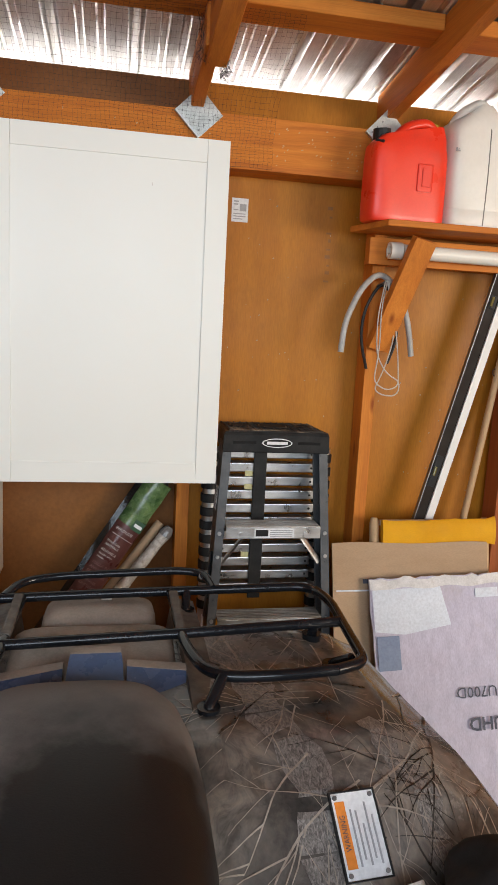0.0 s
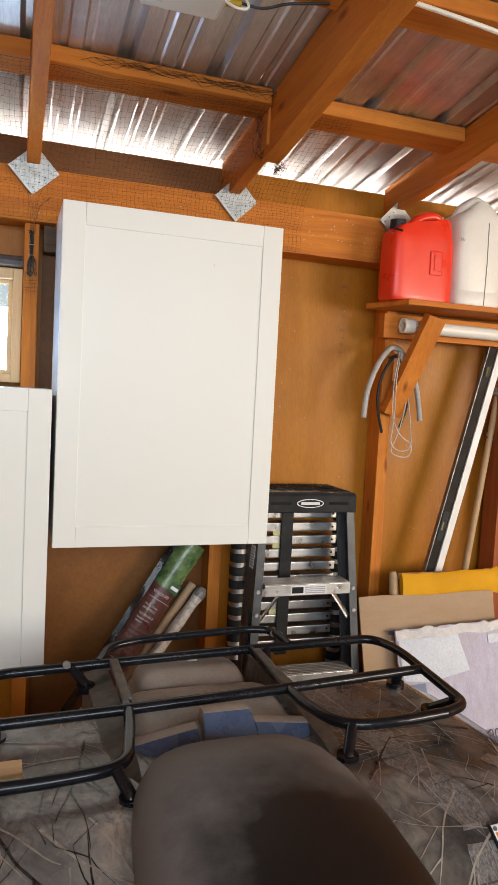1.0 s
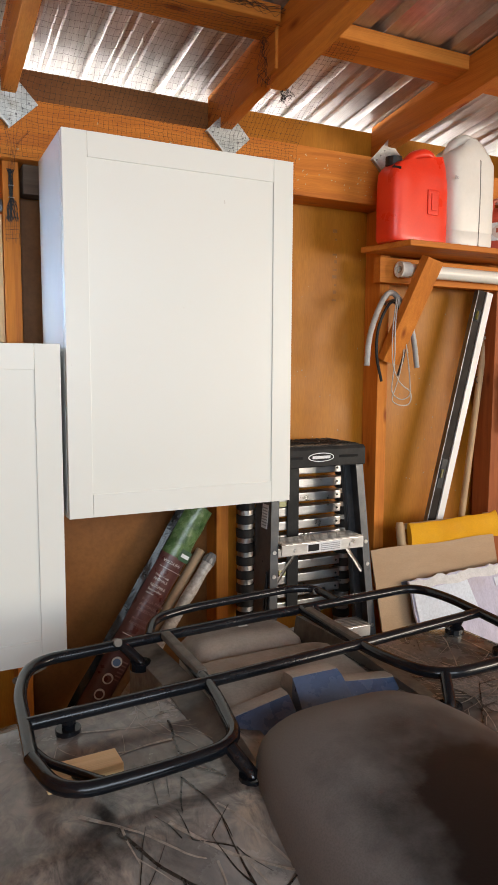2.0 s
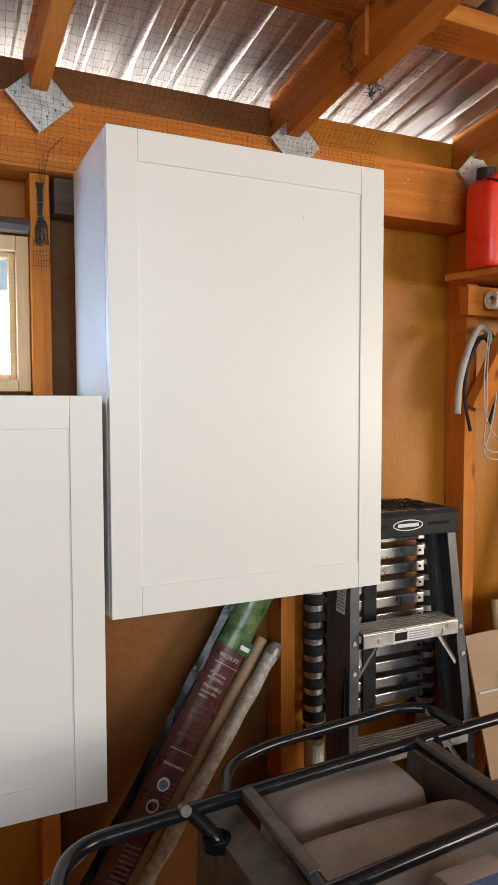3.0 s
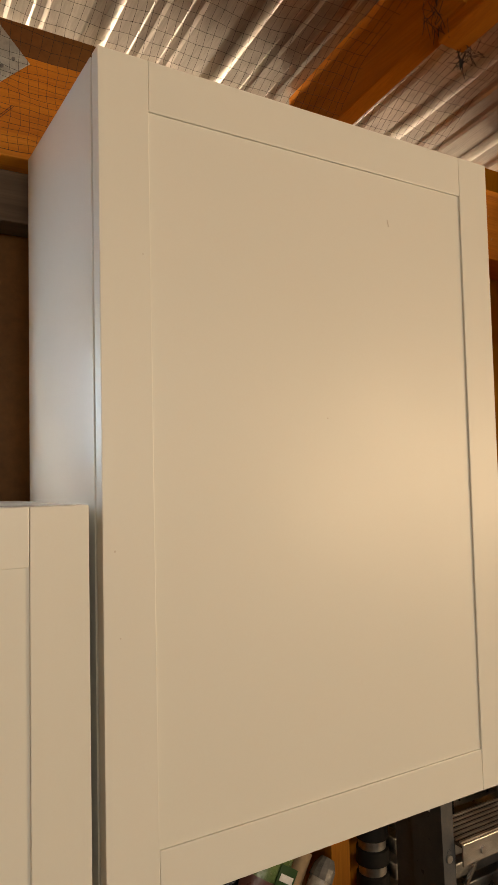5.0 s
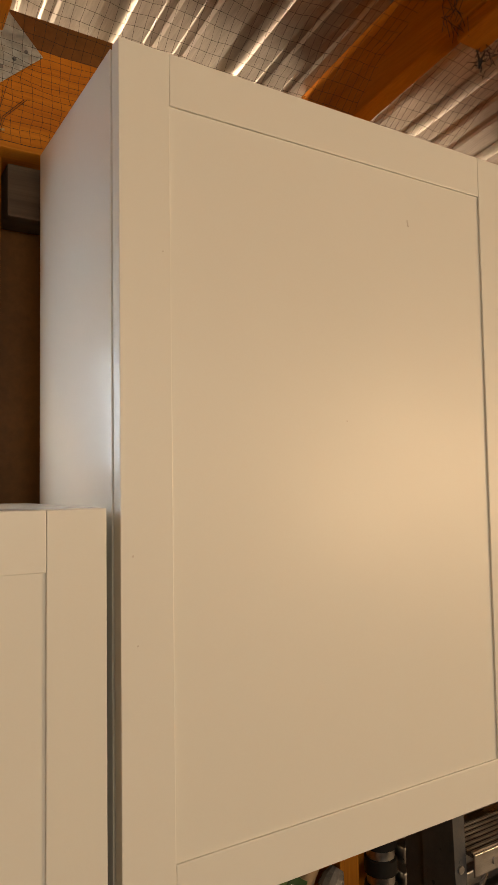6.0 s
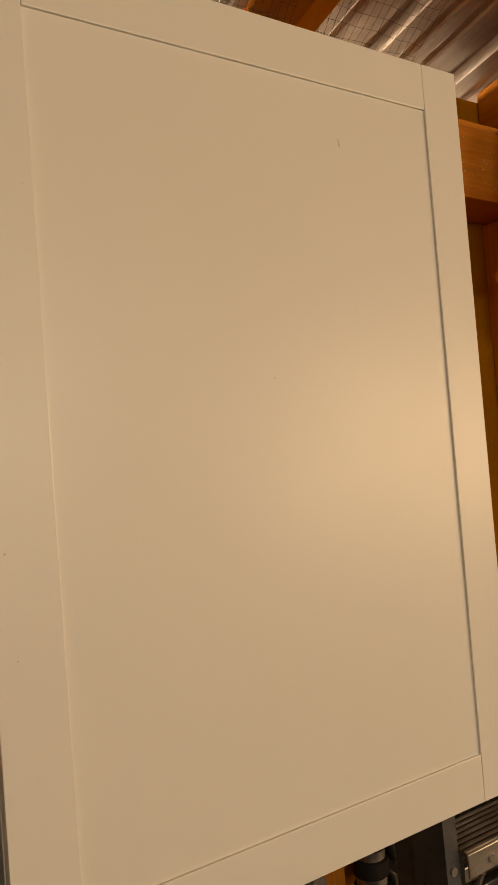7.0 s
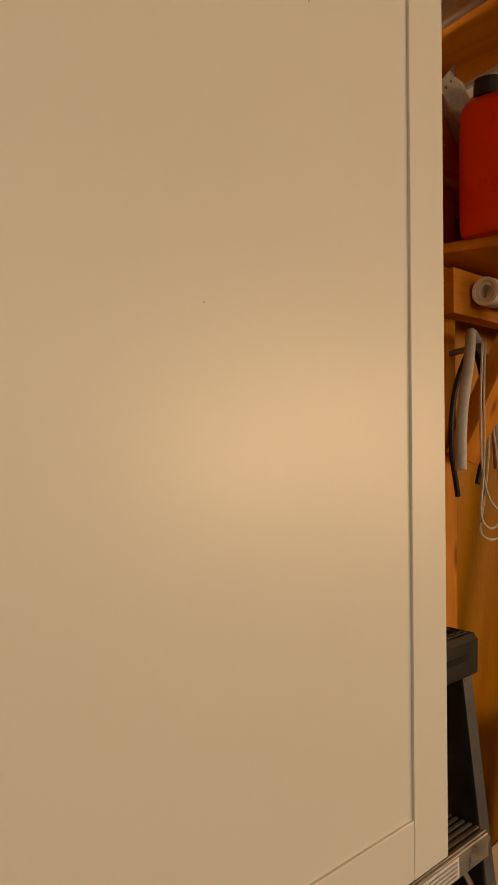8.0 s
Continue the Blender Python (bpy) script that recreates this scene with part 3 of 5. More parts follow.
stamp = tagged(part("wall_stamp", (lambda bm: ([box(bm, 0.004 * (k % 3), 0.018, k * 0.026, k * 0.026 + 0.006 + 0.005 * (k % 2), 0, 0.0006, 0, frame_of((0.842, 2.2996, 1.63), (1, 0, 0), (0, 0, 1))) for k in range(10) if k != 7] and [], bm)[-1])(fresh()), STAMP), "faded mill stamp in brown ink on the hardboard", "stamp", kind="stuff")
tagged(part("stud_stamp", boxed(0.9822, 0.9834, 2.236, 2.249, 1.545, 1.603), STAMP_DARK), "dark mill stamp on the side of a stud", "stamp")
specks = fresh()
for i in range(120):
    x, z = random.choice([(random.uniform(0.45, 0.97), random.uniform(1.15, 1.9)), (random.uniform(1.06, 1.5), random.uniform(0.9, 1.65)), (random.uniform(-0.15, 0.34), random.uniform(0.5, 1.03))])
    s = random.uniform(0.0008, 0.0032)
    box(specks, -s, s, -s * 0.6, s * 0.6, 0, 0.0006, 0, frame_of((x, 2.2997, z), (1, 0, 0), (0, 0, 1)) @ pose(0, 0, 0, 0, 0, random.uniform(0, 90)))
tagged(part("wall_speck", specks, surface("fly_specks", (0.10, 0.05, 0.02), (0.60, 0.50, 0.36), 0.8, scale=300.0)), "fine specks and droppings on the hardboard", "specks", kind="stuff")
chips = fresh()
for i in range(70):
    x = random.uniform(0.60, 0.97) if i % 2 else random.uniform(-0.5, 1.6)
    s = random.uniform(0.0012, 0.0035)
    box(chips, -s, s, -s * 0.5, s * 0.5, 0, 0.0008, 0, frame_of((x, 2.1875, random.uniform(1.96, 2.08)), (1, 0, 0), (0, 0, 1)) @ pose(0, 0, 0, 0, 0, random.uniform(0, 90)))
tagged(part("beam_speck", chips, surface("pale_specks", (0.46, 0.28, 0.11), (0.66, 0.48, 0.27), 0.8, scale=300.0)), "pale droppings spotted over the header beam", "specks", kind="stuff")


# ---- bird netting draped from the purlin to the header beam ----
def netting():
    bm = fresh()

    def place(u, v):
        x = -0.84 + 1.46 * u
        path = [(1.822, roof_z(1.82) - 0.046), (1.90, roof_z(1.9) - 0.05), (2.05, 2.17), (2.176, 2.092), (2.178, 2.02), (2.180, 1.95)]
        s = v * (len(path) - 1)
        i = min(int(s), len(path) - 2)
        f = s - i
        y = path[i][0] * (1 - f) + path[i + 1][0] * f
        z = path[i][1] * (1 - f) + path[i + 1][1] * f
        n = noise.noise_vector(Vector((x * 5, v * 5, 3.0))) * 0.010 + noise.noise_vector(Vector((x * 22, v * 18, 8.0))) * 0.005
        return Vector((x + n.x, min(y + n.y * 0.5, 2.184), z + n.z))

    nu, nv = 108, 38
    for i in range(nu + 1):
        tube(bm, [place(i / nu, j / nv) for j in range(nv + 1)], 0.00028, 3)
    for j in range(nv + 1):
        r = 0.0005 if j in (0, nv) else 0.00028
        tube(bm, [place(i / nu, j / nv) for i in range(nu + 1)], r, 3)
    for k in range(14):
        pts = [(0.36 + random.gauss(0, 0.012), 1.89 + random.gauss(0, 0.01), roof_z(1.89) - 0.02 - s * 0.022 + random.gauss(0, 0.003)) for s in range(7)]
        tube(bm, pts, 0.0005, 3)
    for k in range(26):
        x = random.uniform(-0.2, 0.33)
        pts = [(x + s * 0.03, 1.806 + random.gauss(0, 0.002), roof_z(1.8) - 0.02 + random.gauss(0, 0.008)) for s in range(6)]
        tube(bm, pts, 0.0005, 3)
    return bm


tagged(part("netting", netting(), BLACK_NET), "fine black bird netting stapled from purlin to beam", "netting", kind="stuff")
clump = fresh()
for k in range(22):
    p = Vector((0.424 + random.gauss(0, 0.006), 1.892 + random.gauss(0, 0.01), roof_z(1.89) - 0.168 + random.gauss(0, 0.008)))
    tube(clump, [p + Vector((random.gauss(0, 0.006), random.gauss(0, 0.006), random.gauss(0, 0.006))) for s in range(5)], 0.0006, 3)
tagged(part("net_tangle", clump, BLACK_NET), "tangled knot of black netting under the rafter", "netting", kind="stuff")


def gathered_end():
    """The net's end: drawn together down the beam, stapled in a wad, then hanging loose."""
    rng = random.Random(41)
    bm = fresh()
    for k in range(30):
        u = rng.uniform(-1, 1)
        wob = lambda a: rng.uniform(-a, a)
        pts = [(-0.231 + u * 0.05 + wob(0.006), 2.1865, 2.045 + wob(0.03)), (-0.233 + u * 0.02 + wob(0.003), 2.186, 1.985), (-0.234 + u * 0.010, 2.187 + wob(0.001), 1.945),
               (-0.234 + u * 0.009 + wob(0.002), 2.204 + wob(0.003), 1.918)]
        for z in (1.905, 1.893, 1.881, 1.869, 1.857, 1.846):
            pts.append((-0.234 + u * 0.004 + wob(0.0035), 2.208 + wob(0.003), z + wob(0.003)))
        for n, z in enumerate((1.832, 1.818, 1.803, 1.785)):
            pts.append((-0.232 + u * (0.011 + 0.002 * n) + wob(0.003), 2.2095 + wob(0.0018), z + wob(0.004)))
        tube(bm, pts if k < 6 else pts[3:], 0.0004 if k < 6 else rng.uniform(0.0006, 0.001), 4)
    for k in range(7):
        x = -0.250 + 0.0056 * k
        tube(bm, [(x, 2.2108, 1.80), (x + rng.uniform(-0.002, 0.002), 2.2108, 1.77), (x + rng.uniform(-0.002, 0.002), 2.2108, 1.722 + rng.uniform(0, 0.012))], 0.0004, 4)
    for k in range(6):
        z = 1.795 - 0.011 * k
        tube(bm, [(-0.251, 2.2106, z), (-0.251, 2.2106, z - rng.uniform(0.0, 0.004)), (-0.217, 2.2106, z + rng.uniform(-0.002, 0.002))], 0.0004, 4)
    return bm


gathered = tagged(part("gathered_netting", gathered_end(), BLACK_NET), "end of black bird netting bunched and stapled to a stud", "netting")
for z in (1.876, 1.845):
    part("staple", tubed([(-0.241, 2.211, z), (-0.241, 2.2035, z), (-0.227, 2.2035, z + 0.0005), (-0.227, 2.211, z + 0.0005)], 0.0008, 6), ALU, gathered, "bright steel staple")


# ---- shelf with its brace, board and pipe ----
def outline_slab(points, z0, z1, bevel=0.002):
    bm = fresh()
    a = [bm.verts.new((x, y, z0)) for x, y in points]
    b = [bm.verts.new((x, y, z1)) for x, y in points]
    bm.faces.new(a[::-1]), bm.faces.new(b)
    for i in range(len(points)):
        bm.faces.new((a[i], a[(i + 1) % len(a)], b[(i + 1) % len(a)], b[i]))
    bmesh.ops.bevel(bm, geom=bm.edges[:], offset=bevel, segments=1, affect="EDGES")
    return bm


shelf = base("shelf", (1.5, 2.29, 1.785), "plywood shelf on a raking timber brace", "shelf")
part("board", outline_slab([(0.893, 2.206), (0.945, 2.006), (2.1, 2.006), (2.1, 2.206)], 1.785, 1.804), FIR_X, shelf)


def raking(a, b, wide, deep):
    """A brace of the given width in x between two points."""
    a, b = Vector(a), Vector(b)
    way = (b - a).normalized()
    m = frame_of(a, Vector((1, 0, 0)) - way * way.x, way)
    return boxed(-wide / 2, wide / 2, 0, (b - a).length, -deep / 2, deep / 2, 0.002, m)


part("brace", raking((1.010, 2.192, 1.42), (1.092, 2.070, 1.762), 0.072, 0.036), FIR_Z, shelf, "raking fir brace")
cleat = tagged(part("wall_cleat", boxed(0.952, 1.628, 2.172, 2.211, 1.688, 1.772, 0.002), FIR_X), "fir board fixed across the studs", "board")
pipe = base("plastic_pipe", (1.4, 2.15, 1.73), "white plastic drain pipe lying along the board", "pipe")
part("tube", tubed([(1.05, 2.140, 1.730), (2.0, 2.140, 1.724)], 0.0225, 18), PVC, pipe, smooth=True)
coupling = fresh()
for ra, rb, xa, xb in ((0.0265, 0.0265, 1.006, 1.046),):
    outer = [[(x, 2.140 + r * math.cos(2 * math.pi * k / 20), 1.7303 + r * math.sin(2 * math.pi * k / 20)) for k in range(20)] for x, r in ((xb, 0.0228), (xb, ra), (xa, ra), (xa, 0.0205), (xa + 0.004, 0.0205), (xa + 0.004, 0.0165), (xa + 0.002, 0.0165), (xa + 0.002, 0.0125), (xa + 0.03, 0.0125))]
    lofted(coupling, outer)
part("coupling", coupling, PVC, pipe, "white end coupling", smooth=True)


# ---- hoses and cords hung over a peg on the stud ----
peg = tagged(part("peg", tubed([(1.005, 2.212, 1.622), (1.005, 2.15, 1.63)], 0.006, 8), GREY_STEEL), "steel peg driven into the stud", "peg")
tagged(part("grey_hose", tubed(rounded([(0.858, 2.105, 1.405), (0.866, 2.108, 1.50), (0.915, 2.118, 1.61), (0.995, 2.165, 1.668), (1.07, 2.17, 1.60), (1.108, 2.175, 1.50), (1.128, 2.18, 1.40)], 0.06), 0.0095, 12), HOSE, smooth=True), "short grey flexible hose hung over the peg", "hose")
tagged(part("black_cable", tubed(rounded([(0.975, 2.18, 1.352), (0.945, 2.178, 1.45), (0.950, 2.172, 1.55), (1.005, 2.165, 1.645), (1.058, 2.17, 1.56), (1.072, 2.178, 1.45), (1.045, 2.18, 1.372)], 0.06), 0.0052, 8), BLACK_PLASTIC, smooth=True), "black cable looped over the peg", "cable")
for pts in ([(1.005, 2.145, 1.637), (0.985, 2.14, 1.52), (0.992, 2.142, 1.40), (1.035, 2.15, 1.34), (1.085, 2.15, 1.315), (1.078, 2.15, 1.268), (1.03, 2.15, 1.268), (0.995, 2.15, 1.285), (1.03, 2.155, 1.36), (1.058, 2.16, 1.47), (1.012, 2.148, 1.636)], [(1.01, 2.142, 1.637), (0.995, 2.138, 1.55), (1.0, 2.14, 1.42), (0.99, 2.145, 1.31), (1.04, 2.15, 1.285), (1.08, 2.15, 1.30), (1.07, 2.15, 1.40), (1.05, 2.155, 1.52), (1.015, 2.146, 1.637)]):
    tagged(part("pale_cord", tubed(rounded(pts, 0.05), 0.0022, 6), CORD, smooth=True), "thin pale cord looped loosely over the peg", "cord")


# ---- cans on the shelf ----
SHELF_TOP = 1.8035


def red_can():
    thing = base("fuel_can", (1.022, 2.150, SHELF_TOP), "red plastic fuel can with black cap on the shelf", "fuel can", "cans on the shelf")
    cx, cy, w, d = 1.022, 2.150, 0.254, 0.108
    secs = []
    for z, s, k in ((0, 0.94, 5), (0.006, 0.985, 5), (0.02, 1.0, 5), (0.10, 1.0, 5), (0.19, 0.99, 5), (0.215, 0.97, 5)):
        secs.append(ring_of(cx, cy, SHELF_TOP + z, w * s, d * s, k, 40))
    # shoulder that rises towards the handle end
    for f, s in ((0.0, 0.95), (0.5, 0.90), (1.0, 0.80)):
        secs.append([(x, y, SHELF_TOP + 0.222 + f * (0.012 + 0.055 * max(0.0, min(1.0, (x - cx) / w + 0.62)))) for x, y, z in ring_of(cx + 0.006 * f, cy, 0, w * s, d * s, 5, 40)])
    body = part("body", lofted(fresh(), secs), RED, thing, smooth=True)
    hand = rounded([(0.985, cy, SHELF_TOP + 0.252), (1.02, cy, SHELF_TOP + 0.288), (1.09, cy, SHELF_TOP + 0.306), (1.125, cy, SHELF_TOP + 0.268)], 0.03)
    part("handle", tubed(hand, 0.014, 12, 1.25), RED, thing, smooth=True)
    part("grip_recess", boxed(1.036, 1.086, 2.0925, 2.098, SHELF_TOP + 0.092, SHELF_TOP + 0.172, 0.0045), RED, thing, "moulded oblong recess")
    part("recess_rib", boxed(1.050, 1.080, 2.0895, 2.0935, SHELF_TOP + 0.106, SHELF_TOP + 0.160, 0.002), RED, thing)
    cap = part("cap", tubed([(0.940, cy + 0.005, SHELF_TOP + 0.215), (0.938, cy + 0.004, SHELF_TOP + 0.240), (0.938, cy + 0.004, SHELF_TOP + 0.242), (0.936, cy + 0.002, SHELF_TOP + 0.270)], [0.020, 0.020, 0.027, 0.026], 16), BLACK_PLASTIC, thing, "black screw cap")
    part("strap", tubed([(0.925, cy - 0.02, SHELF_TOP + 0.238), (0.905, cy - 0.03, SHELF_TOP + 0.228), (0.92, cy - 0.05, SHELF_TOP + 0.222)], 0.004, 6), BLACK_PLASTIC, thing)
    part("vent_cap", tubed([(1.110, cy, SHELF_TOP + 0.283), (1.112, cy, SHELF_TOP + 0.302)], 0.010, 10), surface("yellow_plastic", (0.55, 0.33, 0.02), (0.65, 0.42, 0.03), 0.5), thing, "small yellow vent cap")
    thing.rotation_euler.z = radians(6)
    thing.location.x -= 0.004
    thing.location.y -= 0.055


def white_can():
    thing = base("water_can", (1.25, 2.14, SHELF_TOP), "stained milky white plastic jerrycan on the shelf", "jerrycan", "cans on the shelf")
    cx, cy, w, d = 1.252, 2.145, 0.204, 0.19
    secs = [ring_of(cx, cy, SHELF_TOP + z, w * s, d * s, 5, 40) for z, s in ((0, 0.93), (0.008, 0.98), (0.02, 1.0), (0.052, 1.0), (0.056, 0.985), (0.06, 1.0), (0.20, 1.0), (0.285, 0.99))]
    for z, s, rise in ((0.30, 0.97, 0.0), (0.315, 0.90, 0.014), (0.325, 0.80, 0.034), (0.33, 0.66, 0.05)):
        secs.append([(x, y, SHELF_TOP + z + rise * max(0.0, 1 - abs(x - cx - 0.012) / (0.38 * w))) for x, y, q in ring_of(cx, cy, 0, w * s, d * s, 4, 40)])
    part("body", lofted(fresh(), secs), MILKY, thing, smooth=True)
    part("handle", tubed(rounded([(1.175, cy - 0.03, SHELF_TOP + 0.305), (1.20, cy - 0.03, SHELF_TOP + 0.345), (1.255, cy - 0.03, SHELF_TOP + 0.378), (1.285, cy - 0.03, SHELF_TOP + 0.36), (1.31, cy - 0.03, SHELF_TOP + 0.32)], 0.03), 0.018, 12, 1.3), MILKY, thing, smooth=True)
    part("seam", tubed([(1.268, cy - d / 2 - 0.0005, SHELF_TOP + 0.01), (1.270, cy - d / 2 - 0.0005, SHELF_TOP + 0.15), (1.268, cy - d / 2 + 0.0005, SHELF_TOP + 0.29), (1.262, cy - 0.07, SHELF_TOP + 0.325), (1.262, cy - 0.05, SHELF_TOP + 0.365)], 0.0016, 6), surface("grey_seam", (0.22, 0.20, 0.18), (0.30, 0.28, 0.25), 0.7), thing, "grey mould seam")
    bars("scrawl", [(0.0, 0.004, 0.0, 0.012), (0.006, 0.014, 0.002, 0.003), (0.006, 0.012, 0.008, 0.002)], frame_of((1.158, cy - d / 2 - 0.0002, SHELF_TOP + 0.22), (1, 0, 0), (0, 0, 1)), PRINT_GREY, thing)


def round_can():
    thing = base("gasoline_can", (1.47, 2.15, SHELF_TOP), "round red painted steel gasoline can on the shelf", "fuel can", "cans on the shelf")
    cx, cy = 1.492, 2.163
    secs = [[(cx + r * math.cos(a), cy + r * math.sin(a), SHELF_TOP + z) for a in (2 * math.pi * k / 40 for k in range(40))] for z, r in ((0, 0.127), (0.004, 0.131), (0.012, 0.129), (0.016, 0.129), (0.12, 0.129), (0.14, 0.124), (0.158, 0.102), (0.172, 0.06), (0.178, 0.03))]
    part("body", lofted(fresh(), secs), RED_STEEL, thing, smooth=True)
    band = sheet(30, 3, lambda u, v: (cx + 0.1302 * math.sin((u - 0.5) * 2.9), cy - 0.1302 * math.cos((u - 0.5) * 2.9), SHELF_TOP + 0.045 + 0.062 * v), 0.0006)
    part("printed_band", band, PAPER, thing, "scratched white printed band")
    emblem = sheet(14, 6, lambda u, v: (cx + 0.1308 * math.sin(-0.62 + 0.46 * (u - 0.5) * 2 * math.sqrt(max(0.02, 1 - (2 * v - 1) ** 2))), cy - 0.1308 * math.cos(-0.62 + 0.46 * (u - 0.5) * 2 * math.sqrt(max(0.02, 1 - (2 * v - 1) ** 2))), SHELF_TOP + 0.046 + 0.06 * v), 0.0006)
    part("emblem", emblem, surface("emblem_white", (0.60, 0.50, 0.46), (0.68, 0.60, 0.56), 0.5), thing)
    red_bar = sheet(12, 2, lambda u, v: (cx + 0.1318 * math.sin(-0.95 + 0.66 * u), cy - 0.1318 * math.cos(-0.95 + 0.66 * u), SHELF_TOP + 0.072 + 0.016 * v), 0.0006)
    part("emblem_bar", red_bar, RED_STEEL, thing)
    wing = sheet(10, 2, lambda u, v: (cx + 0.1318 * math.sin(-0.86 + 0.48 * u), cy - 0.1318 * math.cos(-0.86 + 0.48 * u), SHELF_TOP + 0.053 + 0.010 * v * (1 - abs(2 * u - 1) * 0.6)), 0.0006)
    part("emblem_wings", wing, RED_STEEL, thing)
    for i, c in enumerate("GASO"):
        a = -0.05 + i * 0.165
        wording("letter", c, 0.024, frame_of((cx + 0.1316 * math.sin(a), cy - 0.1316 * math.cos(a), SHELF_TOP + 0.068), (math.cos(a), math.sin(a), 0), (0, 0, 1)), RED_STEEL, thing)
    part("neck", tubed([(cx + 0.035, cy - 0.03, SHELF_TOP + 0.165), (cx + 0.035, cy - 0.03, SHELF_TOP + 0.205)], 0.024, 16), RED_STEEL, thing, smooth=True)
    part("spout", tubed([(cx + 0.038, cy - 0.03, SHELF_TOP + 0.20), (cx + 0.06, cy - 0.03, SHELF_TOP + 0.238)], 0.014, 12), GALV, thing, "galvanised spout", smooth=True)
    part("handle", tubed(rounded([(cx - 0.082, cy - 0.03, SHELF_TOP + 0.155), (cx - 0.085, cy - 0.03, SHELF_TOP + 0.193), (cx + 0.02, cy - 0.03, SHELF_TOP + 0.196)], 0.02), 0.008, 10), RED_STEEL, thing, smooth=True)
    part("handle_grip", boxed(cx - 0.065, cx + 0.005, cy - 0.042, cy - 0.018, SHELF_TOP + 0.183, SHELF_TOP + 0.203, 0.004), PVC, thing, "white grip sleeve")


red_can()
white_can()
round_can()


# ---- the post with its rope, and the tools behind it ----
post = tagged(part("post", boxed(1.500, 1.587, 2.182, 2.271, 0.0, 1.686, 0.003), RED_Z), "square red-stained timber post", "post", kind="structure")
knot = tagged(part("post_slot", boxed(1.542, 1.554, 2.178, 2.184, 1.60, 1.65, 0.002), RUST), "small rusty slot plate on the post", "plate")
rope = base("rope_hank", (1.583, 2.165, 1.20), "bound hank of old brown rope hung on the post", "rope")
for k in range(15):
    z = 1.225 + k * 0.0115
    r = 0.030 + 0.006 * math.sin(k * 0.8) - (0.006 if k < 3 else 0)
    part("turn", tubed([(1.572 + 0.004 * math.sin(k) + r * math.cos(a), 2.1395 + r * 0.95 * math.sin(a), z + 0.004 * math.sin(a + k)) for a in (2 * math.pi * i / 18 for i in range(19))], 0.0066, 6), ROPE, rope)
part("core", tubed([(1.572, 2.1395, 1.20), (1.572, 2.1395, 1.415)], 0.026, 12), ROPE, rope)
part("nail", tubed([(1.568, 2.19, 1.418), (1.568, 2.12, 1.424)], 0.004, 6), RUST, rope)
part("eye", tubed([(1.566 + 0.017 * math.cos(a), 2.128, 1.183 + 0.021 * math.sin(a)) for a in (2 * math.pi * i / 18 for i in range(19))], 0.0085, 8), RUST, rope, "rusty iron thimble")

for top, foot, r, mat, lab in (((1.675, 2.255, 1.50), (1.80, 1.93, 0.0), 0.016, GREY_STEEL, "worn grey steel pipe leaning on the wall"), ((1.70, 2.2, 1.22), (1.84, 1.86, 0.0), 0.017, RUST, "rusty tool handle leaning behind the post"), ((1.655, 2.22, 1.34), (1.76, 1.80, 0.0), 0.012, BLACK_PLASTIC, "black rod leaning behind the post")):
    thing = base("leaning_rod", foot, lab, "rod", "rods behind the post")
    part("rod", tubed([foot, top], r, 12), mat, thing, smooth=True)
    a, b = Vector(foot), Vector(top)
    part("ferrule", tubed([a + (b - a) * 0.96, a + (b - a) * 1.004], r * 1.28, 12), GALV, thing, smooth=True)


tarp = base("black_tarp", (1.86, 2.16, 0.0), "folded black tarpaulin hung in the corner behind the rods", "tarpaulin")
part("folds", sheet(60, 14, lambda u, v: (1.645 + 0.75 * u, 2.262 - 0.022 * math.sin(u * 34 + v) - 0.030 * (1 - v) - 0.014 * math.sin(u * 13 + 2 * v), 0.002 + 1.10 * v + (0.03 * math.sin(u * 9) if v > 0.9 else 0)), 0.003), BLACK_PLASTIC, tarp, smooth=True)

# ---- the spirit level and the pole ----
def spirit_level():
    foot, top = Vector((0.988, 2.150, 0.0)), Vector((1.438, 2.192, 1.683))
    way = (top - foot).normalized()
    m = frame_of(foot, Vector((1, -0.12, 0)) - way * way.dot(Vector((1, -0.12, 0))), way)
    m = frame_of(foot, m.to_3x3() @ Vector((1, 0, 0)), way)
    length = (top - foot).length
    thing = base("spirit_level", foot, "long brown spirit level with a white edge rail", "spirit level")
    part("web", boxed(-0.024, 0.010, 0, length, -0.008, 0.008, 0.001, m), LEVEL_DARK, thing, "brown web")
    part("edge_rail", boxed(0.0105, 0.037, 0, length, -0.012, 0.014, 0.0015, m), LEVEL_WHITE, thing, "white edge rail")
    part("back_rail", boxed(-0.028, -0.0245, 0, length, -0.012, 0.012, 0.001, m), GREY_STEEL, thing)
    for f in (0.27, 0.60, 0.945):
        y = length * f
        part("vial_window", boxed(-0.020, 0.004, y - (0.055 if f == 0.60 else 0.022), y + (0.055 if f == 0.60 else 0.022), 0.0082, 0.0115, 0.001, m), BLACK_PLASTIC, thing, "black vial window")
        part("vial", tubed([m @ Vector((-0.011, y - 0.016, 0.012)), m @ Vector((-0.011, y + 0.016, 0.012))], 0.005, 8), surface("vial_fluid", (0.12, 0.10, 0.02), (0.18, 0.15, 0.03), 0.2), thing)


